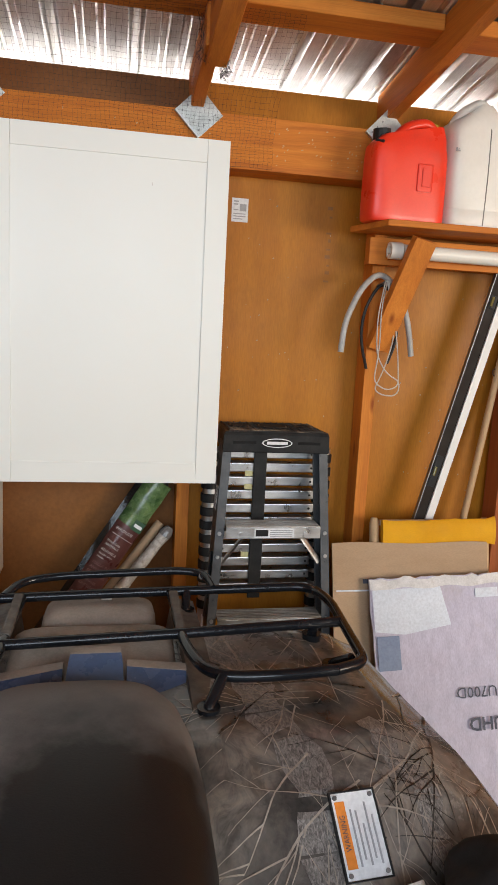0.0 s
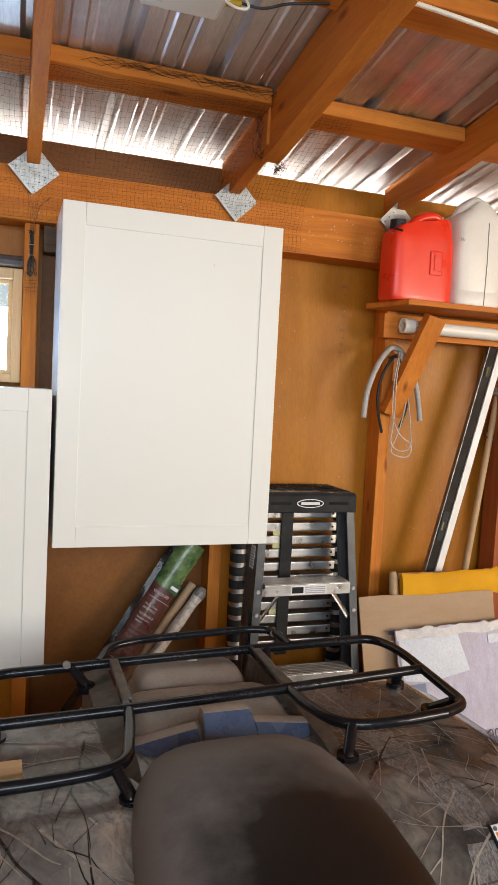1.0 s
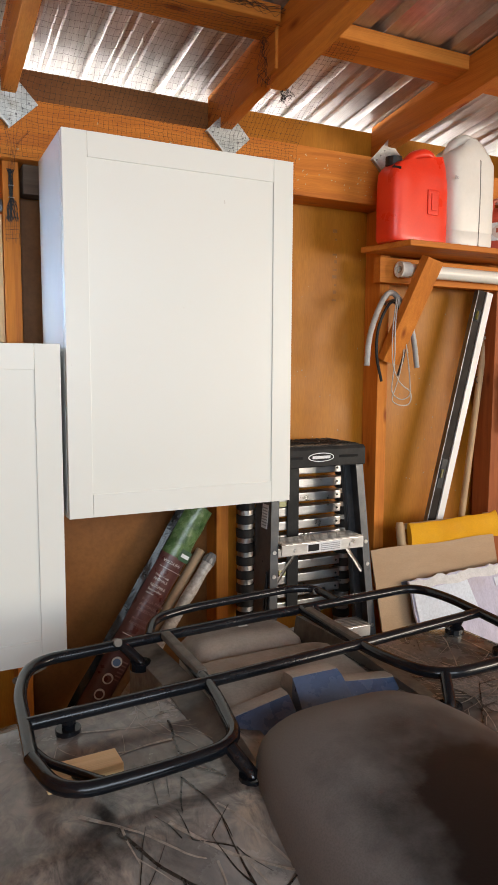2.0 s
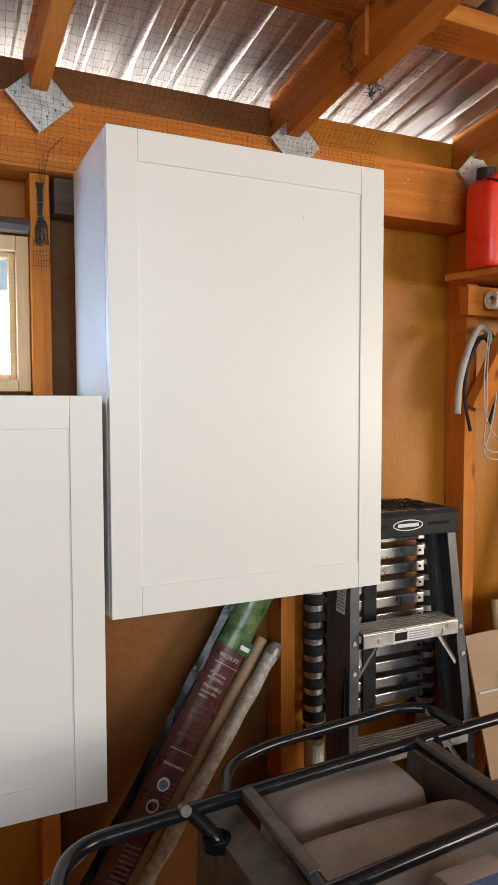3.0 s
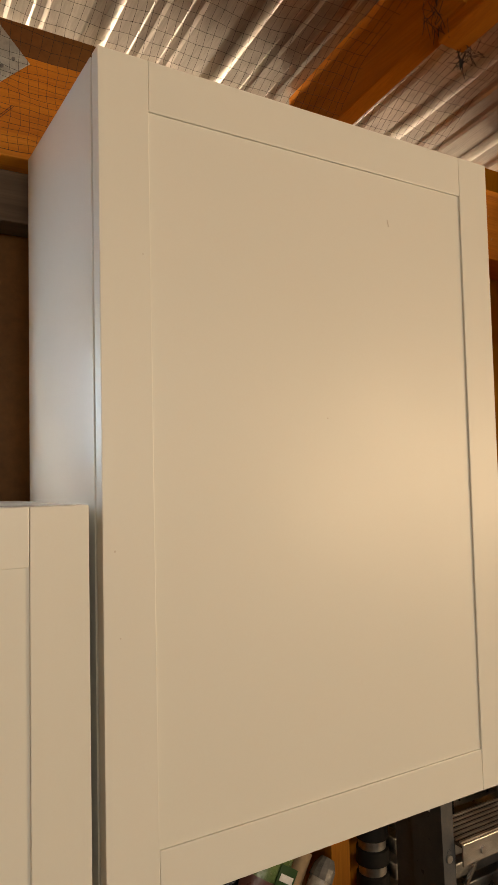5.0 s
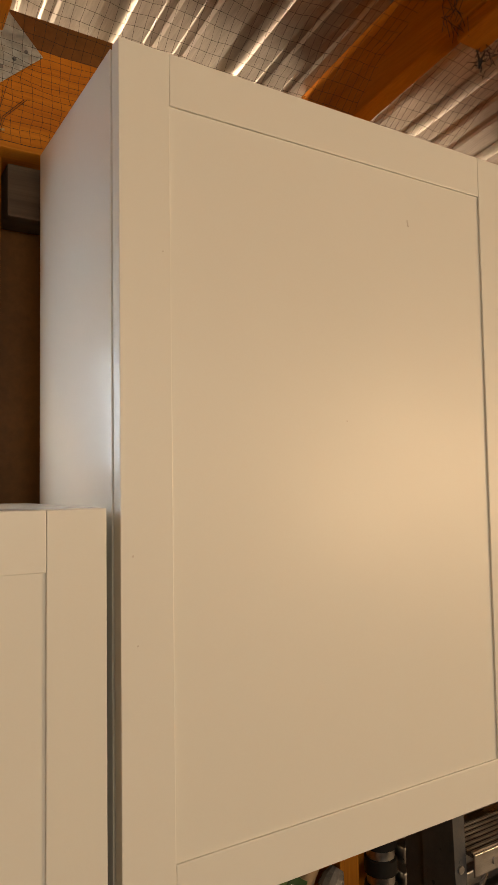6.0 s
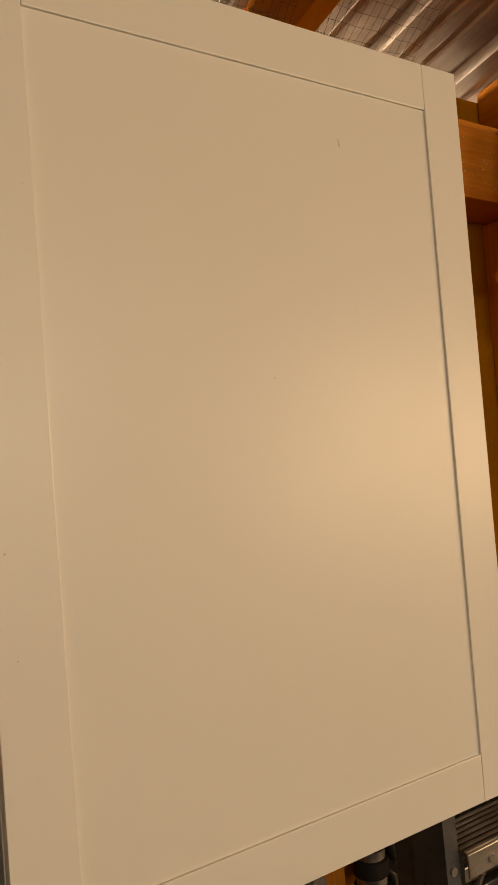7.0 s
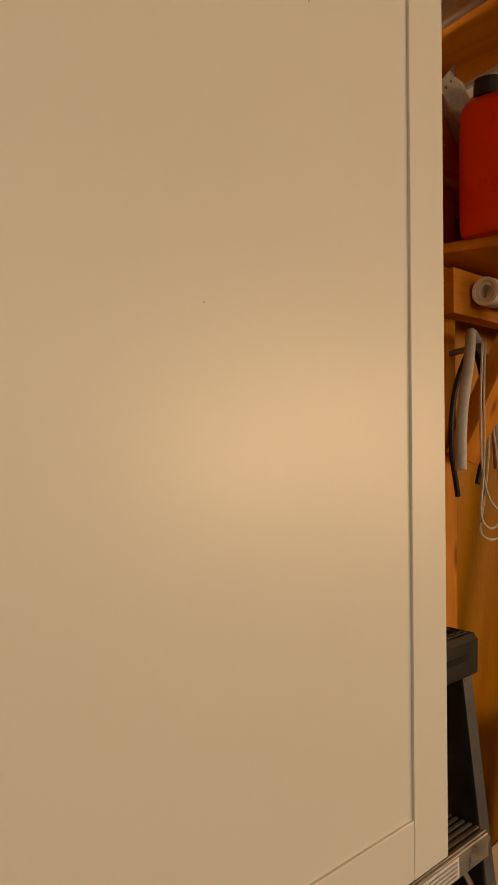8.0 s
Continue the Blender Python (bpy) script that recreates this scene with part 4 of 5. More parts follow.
def finial_pole():
    foot, top = Vector((1.262, 2.18, 0.0)), Vector((1.510, 2.246, 1.505))
    thing = base("wooden_pole", foot, "pale wooden pole with a turned ball finial", "pole")
    part("shaft", tubed([foot, top], 0.0125, 12), DOWEL, thing, smooth=True)
    way = (top - foot).normalized()
    turned = [(0.0, 0.0135), (0.004, 0.021), (0.012, 0.021), (0.016, 0.015), (0.022, 0.019), (0.030, 0.022), (0.036, 0.016), (0.042, 0.0195), (0.048, 0.0145), (0.052, 0.016), (0.058, 0.022), (0.068, 0.0258), (0.078, 0.0255), (0.088, 0.020), (0.096, 0.009), (0.098, 0.002)]
    part("finial", tubed([top + way * h for h, r in turned], [r for h, r in turned], 16), surface("grey_turned_wood", (0.26, 0.22, 0.18), (0.38, 0.33, 0.27), 0.7, scale=30.0), thing, "greyed ball finial", smooth=True)
    mid = foot + (top - foot) * 0.9
    part("curtain_ring", tubed([mid + Vector((0.020 * math.cos(a), 0.004 * math.sin(a), 0.016 * math.sin(a))) for a in (2 * math.pi * i / 16 for i in range(17))], 0.0025, 6), RUST, thing, "rusty ring")


spirit_level()
finial_pole()


# ---- folded canvas chair, cardboard and carton that lean on the wall ----
def leaning_sheet(x0, x1, foot_y, top_y, z1, thick, lift=0.0, tilt=0.0):
    """The pose, width and height of a sheet that stands on the floor and leans back."""
    up = Vector((0, top_y - foot_y, z1))
    m = frame_of((x0, foot_y, lift), (1, 0, tilt), up)
    return m, x1 - x0, up.length


chair = base("folding_chair", (1.23, 2.1, 0.0), "folded wooden chair with a yellow canvas sling", "chair")
cm, cw, ch = leaning_sheet(1.008, 1.44, 1.94, 2.115, 0.862, 0.03)
for x in (0.012, cw - 0.020):
    part("frame_rail", tubed([cm @ Vector((x, 0, 0)), cm @ Vector((x, ch * 0.98, 0)), cm @ Vector((x, ch, 0))], [0.016, 0.016, 0.011], 12), DOWEL, chair, "rounded pale wooden rail", smooth=True)
part("crossbar", boxed(0.03, cw - 0.038, ch - 0.026, ch - 0.006, -0.012, 0.010, 0.003, cm), DOWEL, chair)
part("low_crossbar", boxed(0.03, cw - 0.038, 0.10, 0.13, -0.012, 0.010, 0.003, cm), DOWEL, chair)
sling = fresh()
secs = []
for i in range(15):
    x = 0.030 + (cw + 0.004 - 0.030) * i / 14
    sag = 0.003 * math.sin(i * 0.9) + 0.002 * math.sin(i * 2.3)
    flare = 0.006 if i in (0, 14) else 0.0
    secs.append([cm @ Vector((x, ch - 0.008 + 0.012 * i / 14 - 0.036 + (0.034 + flare) * math.sin(a) * (1 if math.sin(a) > 0 else 1.5) + sag * 0.5, 0.024 + 0.012 * math.cos(a) + sag * 0.3)) for a in (2 * math.pi * k / 14 for k in range(14))])
part("sling", lofted(sling, secs), YELLOW, chair, "bright yellow canvas sling", smooth=True)

km, kw, kh = leaning_sheet(0.863, 1.407, 1.845, 2.067, 0.790, 0.005)
board = base("cardboard_sheet", (1.14, 1.86, 0.0), "flat brown cardboard sheet leaning on the wall", "cardboard")
part("sheet", sheet(12, 10, lambda u, v: km @ Vector((u * kw, v * kh + 0.003 * math.sin(u * 9), 0.004 * math.sin(u * 3 + v * 4))), 0.005), CARDBOARD, board)
bars("printing", [(0.10, 0.22, kh - 0.13, 0.014)], km @ pose(0, 0, 0.010), INK, board)
part("tape", boxed(0.01, 0.19, kh - 0.155, kh - 0.15, 0.008, 0.0088, 0, km), CARTON_WHITE, board)

tm, tw, th = leaning_sheet(0.998, 1.505, 1.757, 2.009, 0.687, 0.02, 0.0, 0.035)
carton = base("flattened_carton", (1.2, 1.7, 0.0), "torn flattened carton printed in pale lilac and blue", "carton")
rag = [noise.noise(Vector((i * 0.7, 2.0, 0.0))) * 0.011 for i in range(40)]
part("board", sheet(26, 14, lambda u, v: tm @ Vector((u * tw + (0.05 * (1 - v) if u > 0.98 else 0) + rag[int(v * 14) % 40] * (1 if u < 0.01 or u > 0.99 else 0), v * th + (rag[int(u * 26) % 40] if v > 0.99 else 0), 0.012 * math.sin(u * 2.4) * v)), 0.008), LILAC, carton)
part("torn_edge", sheet(26, 2, lambda u, v: tm @ Vector((u * tw, th - 0.034 - 0.004 * math.sin(u * 21) + v * (0.032 + 0.003 * math.sin(u * 30)) + rag[int(u * 26) % 40] * v, 0.0105 + 0.012 * math.sin(u * 2.4) * (0.95 + v * 0.05))), 0.0012), TORN, carton, "torn white paper edge")
patch = fresh()
pv = [patch.verts.new(tm @ Vector((x, y, z))) for x, y, z in ((0.006, th - 0.036, 0.0135), (0.235, th - 0.032, 0.0215), (0.262, th - 0.155, 0.0205), (0.105, th - 0.178, 0.0155), (0.006, th - 0.165, 0.0130))]
patch.faces.new(pv)
part("white_patch", patch, CARTON_WHITE, carton, "pale patch where a label was torn off")
bars("faint_label", [(0.355, 0.435, th - 0.075, 0.030)], tm @ pose(0, 0, 0.0215), CARTON_WHITE, carton)
bars("blue_block", [(0.435, 0.505, th - 0.215, 0.060)], tm @ pose(0, 0, 0.0205), CARTON_BLUE, carton)
bars("blue_panel", [(0.010, 0.085, th - 0.285, 0.105)], tm @ pose(0, 0, 0.0135), surface("faded_blue", (0.16, 0.21, 0.32), (0.24, 0.29, 0.40), 0.7), carton)
down = pose(0, 0, 0, 0, 0, 180)
wording("printing", "TU700D", 0.048, tm @ pose(0.428, 0.380, 0.0205) @ down, INK, carton)
wording("printing", "ERIES", 0.034, tm @ pose(0.535, 0.376, 0.0225) @ down, INK, carton)
wording("printing", "ystal UHD", 0.056, tm @ pose(0.530, 0.286, 0.0215) @ down, INK, carton, 0.001)


# ---- the folding ladder that stands before the collapsed one ----
def step_ladder():
    thing = base("step_ladder", (0.66, 2.0, 0.0), "black fibreglass stepladder with aluminium treads, folded", "ladder")
    cx = 0.660

    def half(z):
        return 0.166 + 0.060 * (1.12 - z)

    def face(z):
        return 2.075 - 0.085 * (1.12 - z)

    for s in (-1, 1):
        name = "front_rail"
        bm = fresh()
        secs = []
        for z in (0.0, 0.55, 1.115):
            xo, y = cx + s * half(z), face(z)
            w, d, t = 0.027, 0.072, 0.004
            secs.append([(xo, y, z), (xo - s * w, y, z), (xo - s * w, y + t, z), (xo - s * t, y + t, z), (xo - s * t, y + d - t, z), (xo - s * w, y + d - t, z), (xo - s * w, y + d, z), (xo, y + d, z)])
        rail = part(name, lofted(bm, secs), FIBREGLASS, thing)
        for z in (0.829, 0.755, 0.55, 0.475, 0.27):
            part("rivet", tubed([(cx + s * (half(z) - 0.013), face(z) + 0.001, z), (cx + s * (half(z) - 0.013), face(z) - 0.003, z)], 0.0065, 10), ALU, rail)
        part("foot", boxed(min(cx + s * half(0), cx + s * (half(0) - 0.034)) - 0.003, max(cx + s * half(0), cx + s * (half(0) - 0.034)) + 0.003, face(0) - 0.004, face(0) + 0.076, 0.0, 0.045, 0.004), BLACK_PLASTIC, rail)
        bm = fresh()
        secs = []
        for z in (0.02, 1.10):
            xo, y = cx + s * (half(z) - 0.006), face(z) + 0.075
            secs.append([(xo, y, z), (xo - s * 0.022, y, z), (xo - s * 0.022, y + 0.004, z), (xo - s * 0.004, y + 0.004, z), (xo - s * 0.004, y + 0.046, z), (xo, y + 0.046, z)])
        part("rear_rail", lofted(bm, secs), FIBREGLASS, thing)
    for z in (0.838, 0.545, 0.252):
        x = half(z) - 0.031
        y = face(z) - 0.012
        tread = part("tread", boxed(cx - x, cx + x, y, y + 0.083, z + 0.008, z + 0.014, 0.001), TREAD_DIRT, thing, "ribbed dusty aluminium tread")
        ribs = fresh()
        for k in range(7):
            box(ribs, cx - x + 0.001, cx + x - 0.001, y + 0.001 + k * 0.0118, y + 0.0058 + k * 0.0118, z + 0.0135, z + 0.0172)
        part("tread_ribs", ribs, DIRTY_ALU, tread, "worn pale tread ribs")
        part("tread_lip", boxed(cx - x, cx + x, y - 0.003, y, z - 0.022, z + 0.014, 0.0012), ALU, tread, "bright front lip")
        for s in (-1, 1):
            part("tread_rivet", tubed([(cx + s * x * 0.68, y - 0.002, z - 0.006), (cx + s * x * 0.68, y - 0.006, z - 0.006)], 0.0066, 10), ALU, tread)
            a = (cx + s * (half(z - 0.1) - 0.030), face(z - 0.1) + 0.012, z - 0.105)
            b = (cx + s * (half(z) - 0.105), y + 0.012, z + 0.004)
            part("tread_brace", tubed([a, b], 0.011, 6, 0.35), ALU, tread)
        m = frame_of((cx - 0.062, y - 0.0032, z - 0.019), (1, 0, 0), (0, 0, 1))
        if z > 0.8:
            part("tread_label", boxed(0, 0.128, 0, 0.030, 0, 0.0006, 0, m), PAPER, tread)
            bars("label_mark", [(0.004, 0.044, 0.005, 0.021)], m @ pose(0, 0, 0.0007), BLACK_PLASTIC, tread)
            bars("small_print", [(0.05, 0.122, 0.004 + k * 0.0062, 0.0028) for k in range(4)], m @ pose(0, 0, 0.0007), PRINT_GREY, tread)
    # moulded cap
    secs = []
    for z, dx, dy in ((1.085, 0.0, 0.004), (1.088, 0.002, 0.002), (1.140, 0.0, 0.0), (1.150, -0.004, 0.005)):
        hw = 0.1675 + dx
        secs.append([(cx - hw, 2.060 + dy, z), (cx + hw, 2.060 + dy, z), (cx + hw - 0.012, 2.272 - dy, z), (cx - hw + 0.012, 2.272 - dy, z)])
    cap = part("top_cap", lofted(fresh(), secs), BLACK_PLASTIC, thing, "moulded black top tray")
    part("tray_deck", boxed(cx - 0.152, cx + 0.152, 2.070, 2.263, 1.1495, 1.1525, 0.001), CAP_TOP, cap, "dirt-speckled tray")
    grid = fresh()
    for k in range(15):
        box(grid, cx - 0.150 + k * 0.021, cx - 0.1475 + k * 0.021, 2.072, 2.261, 1.152, 1.155)
    for k in range(9):
        box(grid, cx - 0.150, cx + 0.150, 2.074 + k * 0.021, 2.0765 + k * 0.021, 1.152, 1.1546)
    tagged(part("tray_grid", grid, CAP_TOP, cap), kind="stuff")
    # no holes are cut: near-black discs paint the darkness inside them
    for x, r in ((cx - 0.105, 0.030), (cx + 0.005, 0.045), (cx + 0.108, 0.024)):
        part("tool_hole", tubed([(x, 2.166, 1.151), (x, 2.166, 1.1562)], r, 24), surface("hole_black", (0.003, 0.003, 0.003), (0.006, 0.006, 0.006), 0.9) if "hole_black" not in bpy.data.materials else bpy.data.materials["hole_black"], cap)
        part("hole_rim", tubed([(x + r * math.cos(a), 2.166 + r * math.sin(a), 1.1555) for a in (2 * math.pi * k / 24 for k in range(25))], 0.0022, 6), BLACK_PLASTIC, cap)
    badge = fresh()
    lofted(badge, [[(cx + 0.048 * math.cos(a), y, 1.1165 + 0.0145 * math.sin(a)) for a in (2 * math.pi * k / 28 for k in range(28))] for y in (2.0605, 2.0592)])
    part("badge", badge, PAPER, cap, "white oval maker's badge")
    inner = fresh()
    lofted(inner, [[(cx + 0.0445 * math.cos(a), y, 1.1165 + 0.0118 * math.sin(a)) for a in (2 * math.pi * k / 28 for k in range(28))] for y in (2.0593, 2.0588)])
    part("badge_field", inner, BLACK_PLASTIC, cap)
    bars("badge_bars", [(-0.033, 0.033, -0.0045, 0.009)], frame_of((cx, 2.0588, 1.1165), (1, 0, 0), (0, 0, 1)), PAPER, cap)
    # slots are near-black plates that paint the darkness of a recess
    for s in (-1, 1):
        part("slot", boxed(cx + s * 0.103 - 0.036, cx + s * 0.103 + 0.036, 2.0592, 2.0620, 1.112, 1.121, 0.001), bpy.data.materials["hole_black"], cap)
    # spreader and labels on the outer face of one rail
    part("spreader", tubed([(cx - half(0.76) - 0.004, face(0.76) + 0.020, 0.76), (cx - half(0.55) - 0.006, face(0.55) + 0.045, 0.55)], 0.005, 8, 0.5), GREY_STEEL, thing, "grey steel spreader bar")
    part("spreader_arm", tubed([(cx - half(0.77) - 0.004, face(0.77) + 0.016, 0.77), (cx - half(0.62) - 0.006, face(0.62) + 0.012, 0.62)], 0.005, 8, 0.5), BLACK_PLASTIC, thing)
    for z, h, m2 in ((0.935, 0.075, PAPER), (0.44, 0.13, DARK_GREEN)):
        lm = frame_of((cx - half(z) - 0.0012, face(z) + 0.060, z), (0, -1, 0), (0.088, 0.085, 1))
        part("rail_label", boxed(0, 0.040, -h / 2, h / 2, 0, 0.0008, 0, lm), m2, thing)
        bars("small_print", [(0.004, 0.036, -h / 2 + 0.008 + k * 0.009, 0.004) for k in range(int(h / 0.0105))], lm @ pose(0, 0, 0.0009), PRINT_GREY if m2 is PAPER else PAPER, thing)


def collapsed_ladder():
    """A telescopic ladder pushed together: stacked sleeves at both sides and close rungs between them."""
    thing = base("telescopic_ladder", (0.655, 2.236, 0.0), "collapsed telescopic ladder with black sleeves and silver rungs", "ladder")
    y = 2.236
    for x in (0.480, 0.863):
        col = part("column", tubed([(x, y, 0.0), (x, y, 0.514)], 0.026, 16), surface("pale_tube", (0.40, 0.36, 0.33), (0.52, 0.48, 0.45), 0.4, 0.3, 9.0) if "pale_tube" not in bpy.data.materials else bpy.data.materials["pale_tube"], thing, "pale lower tube", smooth=True)
        for k in range(12):
            z = 0.5135 + k * 0.0465
            part("sleeve", tubed([(x, y, z), (x, y, z + 0.002), (x, y, z + 0.028), (x, y, z + 0.030)], [0.028, 0.031, 0.031, 0.028], 16), BLACK_PLASTIC, col, smooth=True)
            part("tube_ring", tubed([(x, y, z + 0.030), (x, y, z + 0.0465)], 0.0262, 16), ALU, col, smooth=True)
        part("tube_label", tubed([(x + 0.003, y - 0.004, 0.33), (x + 0.003, y - 0.004, 0.495)], 0.0245, 16), PAPER, col, "printed white label")
    for k in range(11):
        z = 0.575 + k * 0.0465
        rung = part("rung", boxed(0.511, 0.833, y - 0.030, y + 0.018, z, z + 0.030, 0.003), ALU, thing)
        for x in (0.527, 0.817):
            part("rung_rivet", tubed([(x, y - 0.0295, z + 0.015), (x, y - 0.032, z + 0.015)], 0.004, 8), BLACK_PLASTIC, rung)
    part("centre_strap", boxed(0.618, 0.662, y - 0.038, y - 0.0305, 0.555, 1.076, 0.003), BLACK_PLASTIC, thing, "black strap over the rungs")
    for z, mat in ((0.98, "yellow_tag"), (0.935, "yellow_tag"), (0.70, "yellow_tag")):
        part("tag", boxed(0.590, 0.616, y - 0.0325, y - 0.0305, z, z + 0.018), bpy.data.materials[mat] if mat in bpy.data.materials else surface(mat, (0.45, 0.42, 0.20), (0.60, 0.57, 0.30), 0.5), thing)
    part("bottom_rung", boxed(0.482, 0.858, y - 0.030, y + 0.02, 0.16, 0.20, 0.004), ALU, thing)


step_ladder()
collapsed_ladder()


# ---- rolls that lean in the corner of the studs ----
def netting_roll():
    foot, top = Vector((-0.318, 2.155, 0.0)), Vector((0.322, 2.240, 0.970))
    way = (top - foot).normalized()
    length = (top - foot).length
    thing = base("netting_roll", foot, "long plastic-wrapped roll of netting with a maroon label", "roll")
    r = 0.0475
    side = Vector((1, 0, 0)) - way * way.x
    side.normalize()
    front = side.cross(way)
    part("roll", tubed([foot + way * length * f for f in (0.0, 0.01, 0.5, 0.97, 1.0)], [r * 0.8, r, r, r * 0.95, r * 0.5], 18), BLACK_NET, thing, "black rolled netting", smooth=True)
    wrap = surface("clear_wrap_black", (0.004, 0.004, 0.004), (0.010, 0.010, 0.010), 0.16, scale=40.0, fine=120.0, bump=0.9, wear=0.1)
    wrap.node_tree.nodes["Principled BSDF"].inputs["Specular IOR Level"].default_value = 0.3
    part("wrapper_edge", sheet(4, 40, lambda u, v: foot + way * length * v + side * (-r - 0.014 + u * 0.040) + front * (0.010 + 0.014 * u + 0.004 * math.sin(v * 40 + u * 3)), 0.0012), wrap, thing, "crinkled clear wrapper", smooth=True)

    def on(u, v):
        a = (u - 0.5) * 2.1
        k = r + 0.0022 + 0.0014 * math.sin(v * 70 + u * 5) * math.sin(v * 23)
        return foot + way * length * v + side * math.sin(a) * k + front * math.cos(a) * k

    def label(v0, v1, mat, name):
        return part(name, sheet(12, 30, lambda u, v: on(u, v0 + (v1 - v0) * v), 0.0008), mat, thing, smooth=True)

    label(0.0, 0.835, MAROON, "maroon_label")
    label(0.835, 0.985, GREEN, "green_label")
    m = frame_of(foot, side, way) @ pose(0, 0, r + 0.0044)
    part("badge", boxed(0.004, 0.040, length * 0.832, length * 0.832 + 0.036, 0.0, 0.0007, 0, m @ pose(0, 0, 0)), DARK_GREEN, thing)
    part("badge_bars", boxed(0.009, 0.036, length * 0.832 + 0.012, length * 0.832 + 0.023, 0.0008, 0.0012, 0, m), PAPER, thing)
    white = surface("pale_print", (0.50, 0.44, 0.42), (0.60, 0.54, 0.52), 0.5)
    faint = surface("faint_print", (0.20, 0.10, 0.09), (0.26, 0.14, 0.13), 0.5)
    for body, at, size, mat in (("WILDLIFE", 0.812, 0.0142, white), ("Helps Keep", 0.772, 0.0105, white), ("ANIMALS", 0.760, 0.0122, white), ("REUSABLE", 0.742, 0.0122, white), ("Season after", 0.731, 0.0100, white), ("season", 0.721, 0.0100, white), ("MALLA PARA", 0.700, 0.0135, faint), ("ANIMALES", 0.686, 0.0135, faint), ("SILVESTRES", 0.672, 0.0135, faint), ("ANIMALES", 0.648, 0.0112, faint), ("REUTILIZABLE", 0.634, 0.0112, faint), ("THREE SIMPLE", 0.572, 0.0096, white)):
        wording("printing", body, size, m @ pose(-0.036, length * at, 0.0), mat, thing)
    for at in (0.606, 0.798):
        bars("rule", [(-0.038, 0.038, length * at, 0.0014)], m, white, thing)
    for at, mat in ((0.535, surface("blue_dot", (0.10, 0.20, 0.42), (0.16, 0.28, 0.50), 0.4)), (0.490, white), (0.448, white)):
        disc = fresh()
        lofted(disc, [[m @ Vector((-0.008 + 0.0165 * math.cos(a), length * at + 0.0165 * math.sin(a), h)) for a in (2 * math.pi * k / 20 for k in range(20))] for h in (0.0, 0.0006)])
        part("print_dot", disc, PAPER if mat is not white else white, thing)
        inner = fresh()
        lofted(inner, [[m @ Vector((-0.008 + 0.012 * math.cos(a), length * at - 0.001 + 0.011 * math.sin(a), h)) for a in (2 * math.pi * k / 20 for k in range(20))] for h in (0.0007, 0.0011)])
        part("print_disc", inner, mat if mat is not white else MAROON, thing)
    bars("low_print", [(0.008, 0.026, length * 0.54 - k * 0.011, 0.004) for k in range(6)] + [(-0.024, 0.02, length * 0.405 - k * 0.012, 0.0045) for k in range(8)], m, faint, thing)


netting_roll()
tube_foot, tube_top = Vector((-0.300, 2.090, 0.0)), Vector((0.318, 2.228, 0.815))
tagged(part("paper_tube", tubed([tube_foot, tube_top], 0.0155, 14), TUBE_PAPER, smooth=True), "slim brown cardboard tube leaning beside the roll", "tube")
gr = base("wrapped_roll", (-0.300, 2.055, 0.0), "thin grey roll in clear crinkled wrap leaning on the wall", "roll")
gf, gt = Vector((-0.300, 2.055, 0.0)), Vector((0.328, 2.196, 0.778))
part("roll", tubed([gf + (gt - gf) * f + Vector((0, 0, 0.0015 * math.sin(f * 60))) for f in [i / 30 for i in range(31)]], [0.0185 + 0.0014 * math.sin(i * 1.7) for i in range(31)], 14), GREY_WRAP, gr, smooth=True)
part("wrap_end", tubed([gt, gt + (gt - gf).normalized() * 0.02, gt + (gt - gf).normalized() * 0.035], [0.022, 0.020, 0.012], 12), surface("clear_wrap_grey", (0.12, 0.11, 0.10), (0.24, 0.22, 0.21), 0.2, scale=40.0, bump=0.8), gr, "gathered clear wrap end")


# ---- the light fitting and cable under the purlin ----
lamp = base("ceiling_lamp", (0.05, 1.46, 2.32), "white plastic light fitting hung under the roof", "lamp")
part("housing", boxed(-0.05, 0.12, 1.40, 1.50, 2.262, 2.285, 0.009), PVC, lamp)
part("mounting_block", boxed(-0.04, 0.10, 1.425, 1.50, 2.2855, 2.33, 0.003), FIR_X, lamp)
part("lead", tubed(rounded([(0.11, 1.42, 2.268), (0.135, 1.40, 2.245), (0.165, 1.40, 2.250), (0.15, 1.41, 2.285), (0.125, 1.43, 2.275)], 0.02), 0.0028, 8), PVC, lamp, smooth=True)
part("connector", tubed([(0.125, 1.44, 2.277), (0.155, 1.44, 2.279)], 0.010, 10), bpy.data.materials["yellow_plastic"], lamp, "yellow wire connector")
part("black_wires", tubed(rounded([(0.155, 1.44, 2.28), (0.20, 1.43, 2.272), (0.25, 1.42, 2.29), (0.34, 1.40, 2.30)], 0.02), 0.003, 6), BLACK_PLASTIC, lamp)
tagged(part("white_cable", tubed(rounded([(0.44, 1.322, 2.302), (0.60, 1.318, 2.29), (0.78, 1.314, 2.272), (0.90, 1.318, 2.29), (0.985, 1.322, 2.30)], 0.08), 0.0052, 8), PVC, smooth=True), "white cable stapled under the purlin", "cable")


# ---- the quad bike ----
QX = 0.130
quad = base("quad_bike", (QX, 0.7, 0.0), "dusty camouflage quad bike with a black rear rack", "quad bike")


def smooth_line(pairs, s):
    xs, ys = zip(*pairs)
    s = min(max(s, xs[0]), xs[-1])
    for (a, p), (b, q) in zip(pairs, pairs[1:]):
        if s <= b:
            f = (s - a) / (b - a)
            f = f * f * (3 - 2 * f) * 0.5 + f * 0.5
            return p + (q - p) * f
    return ys[-1]


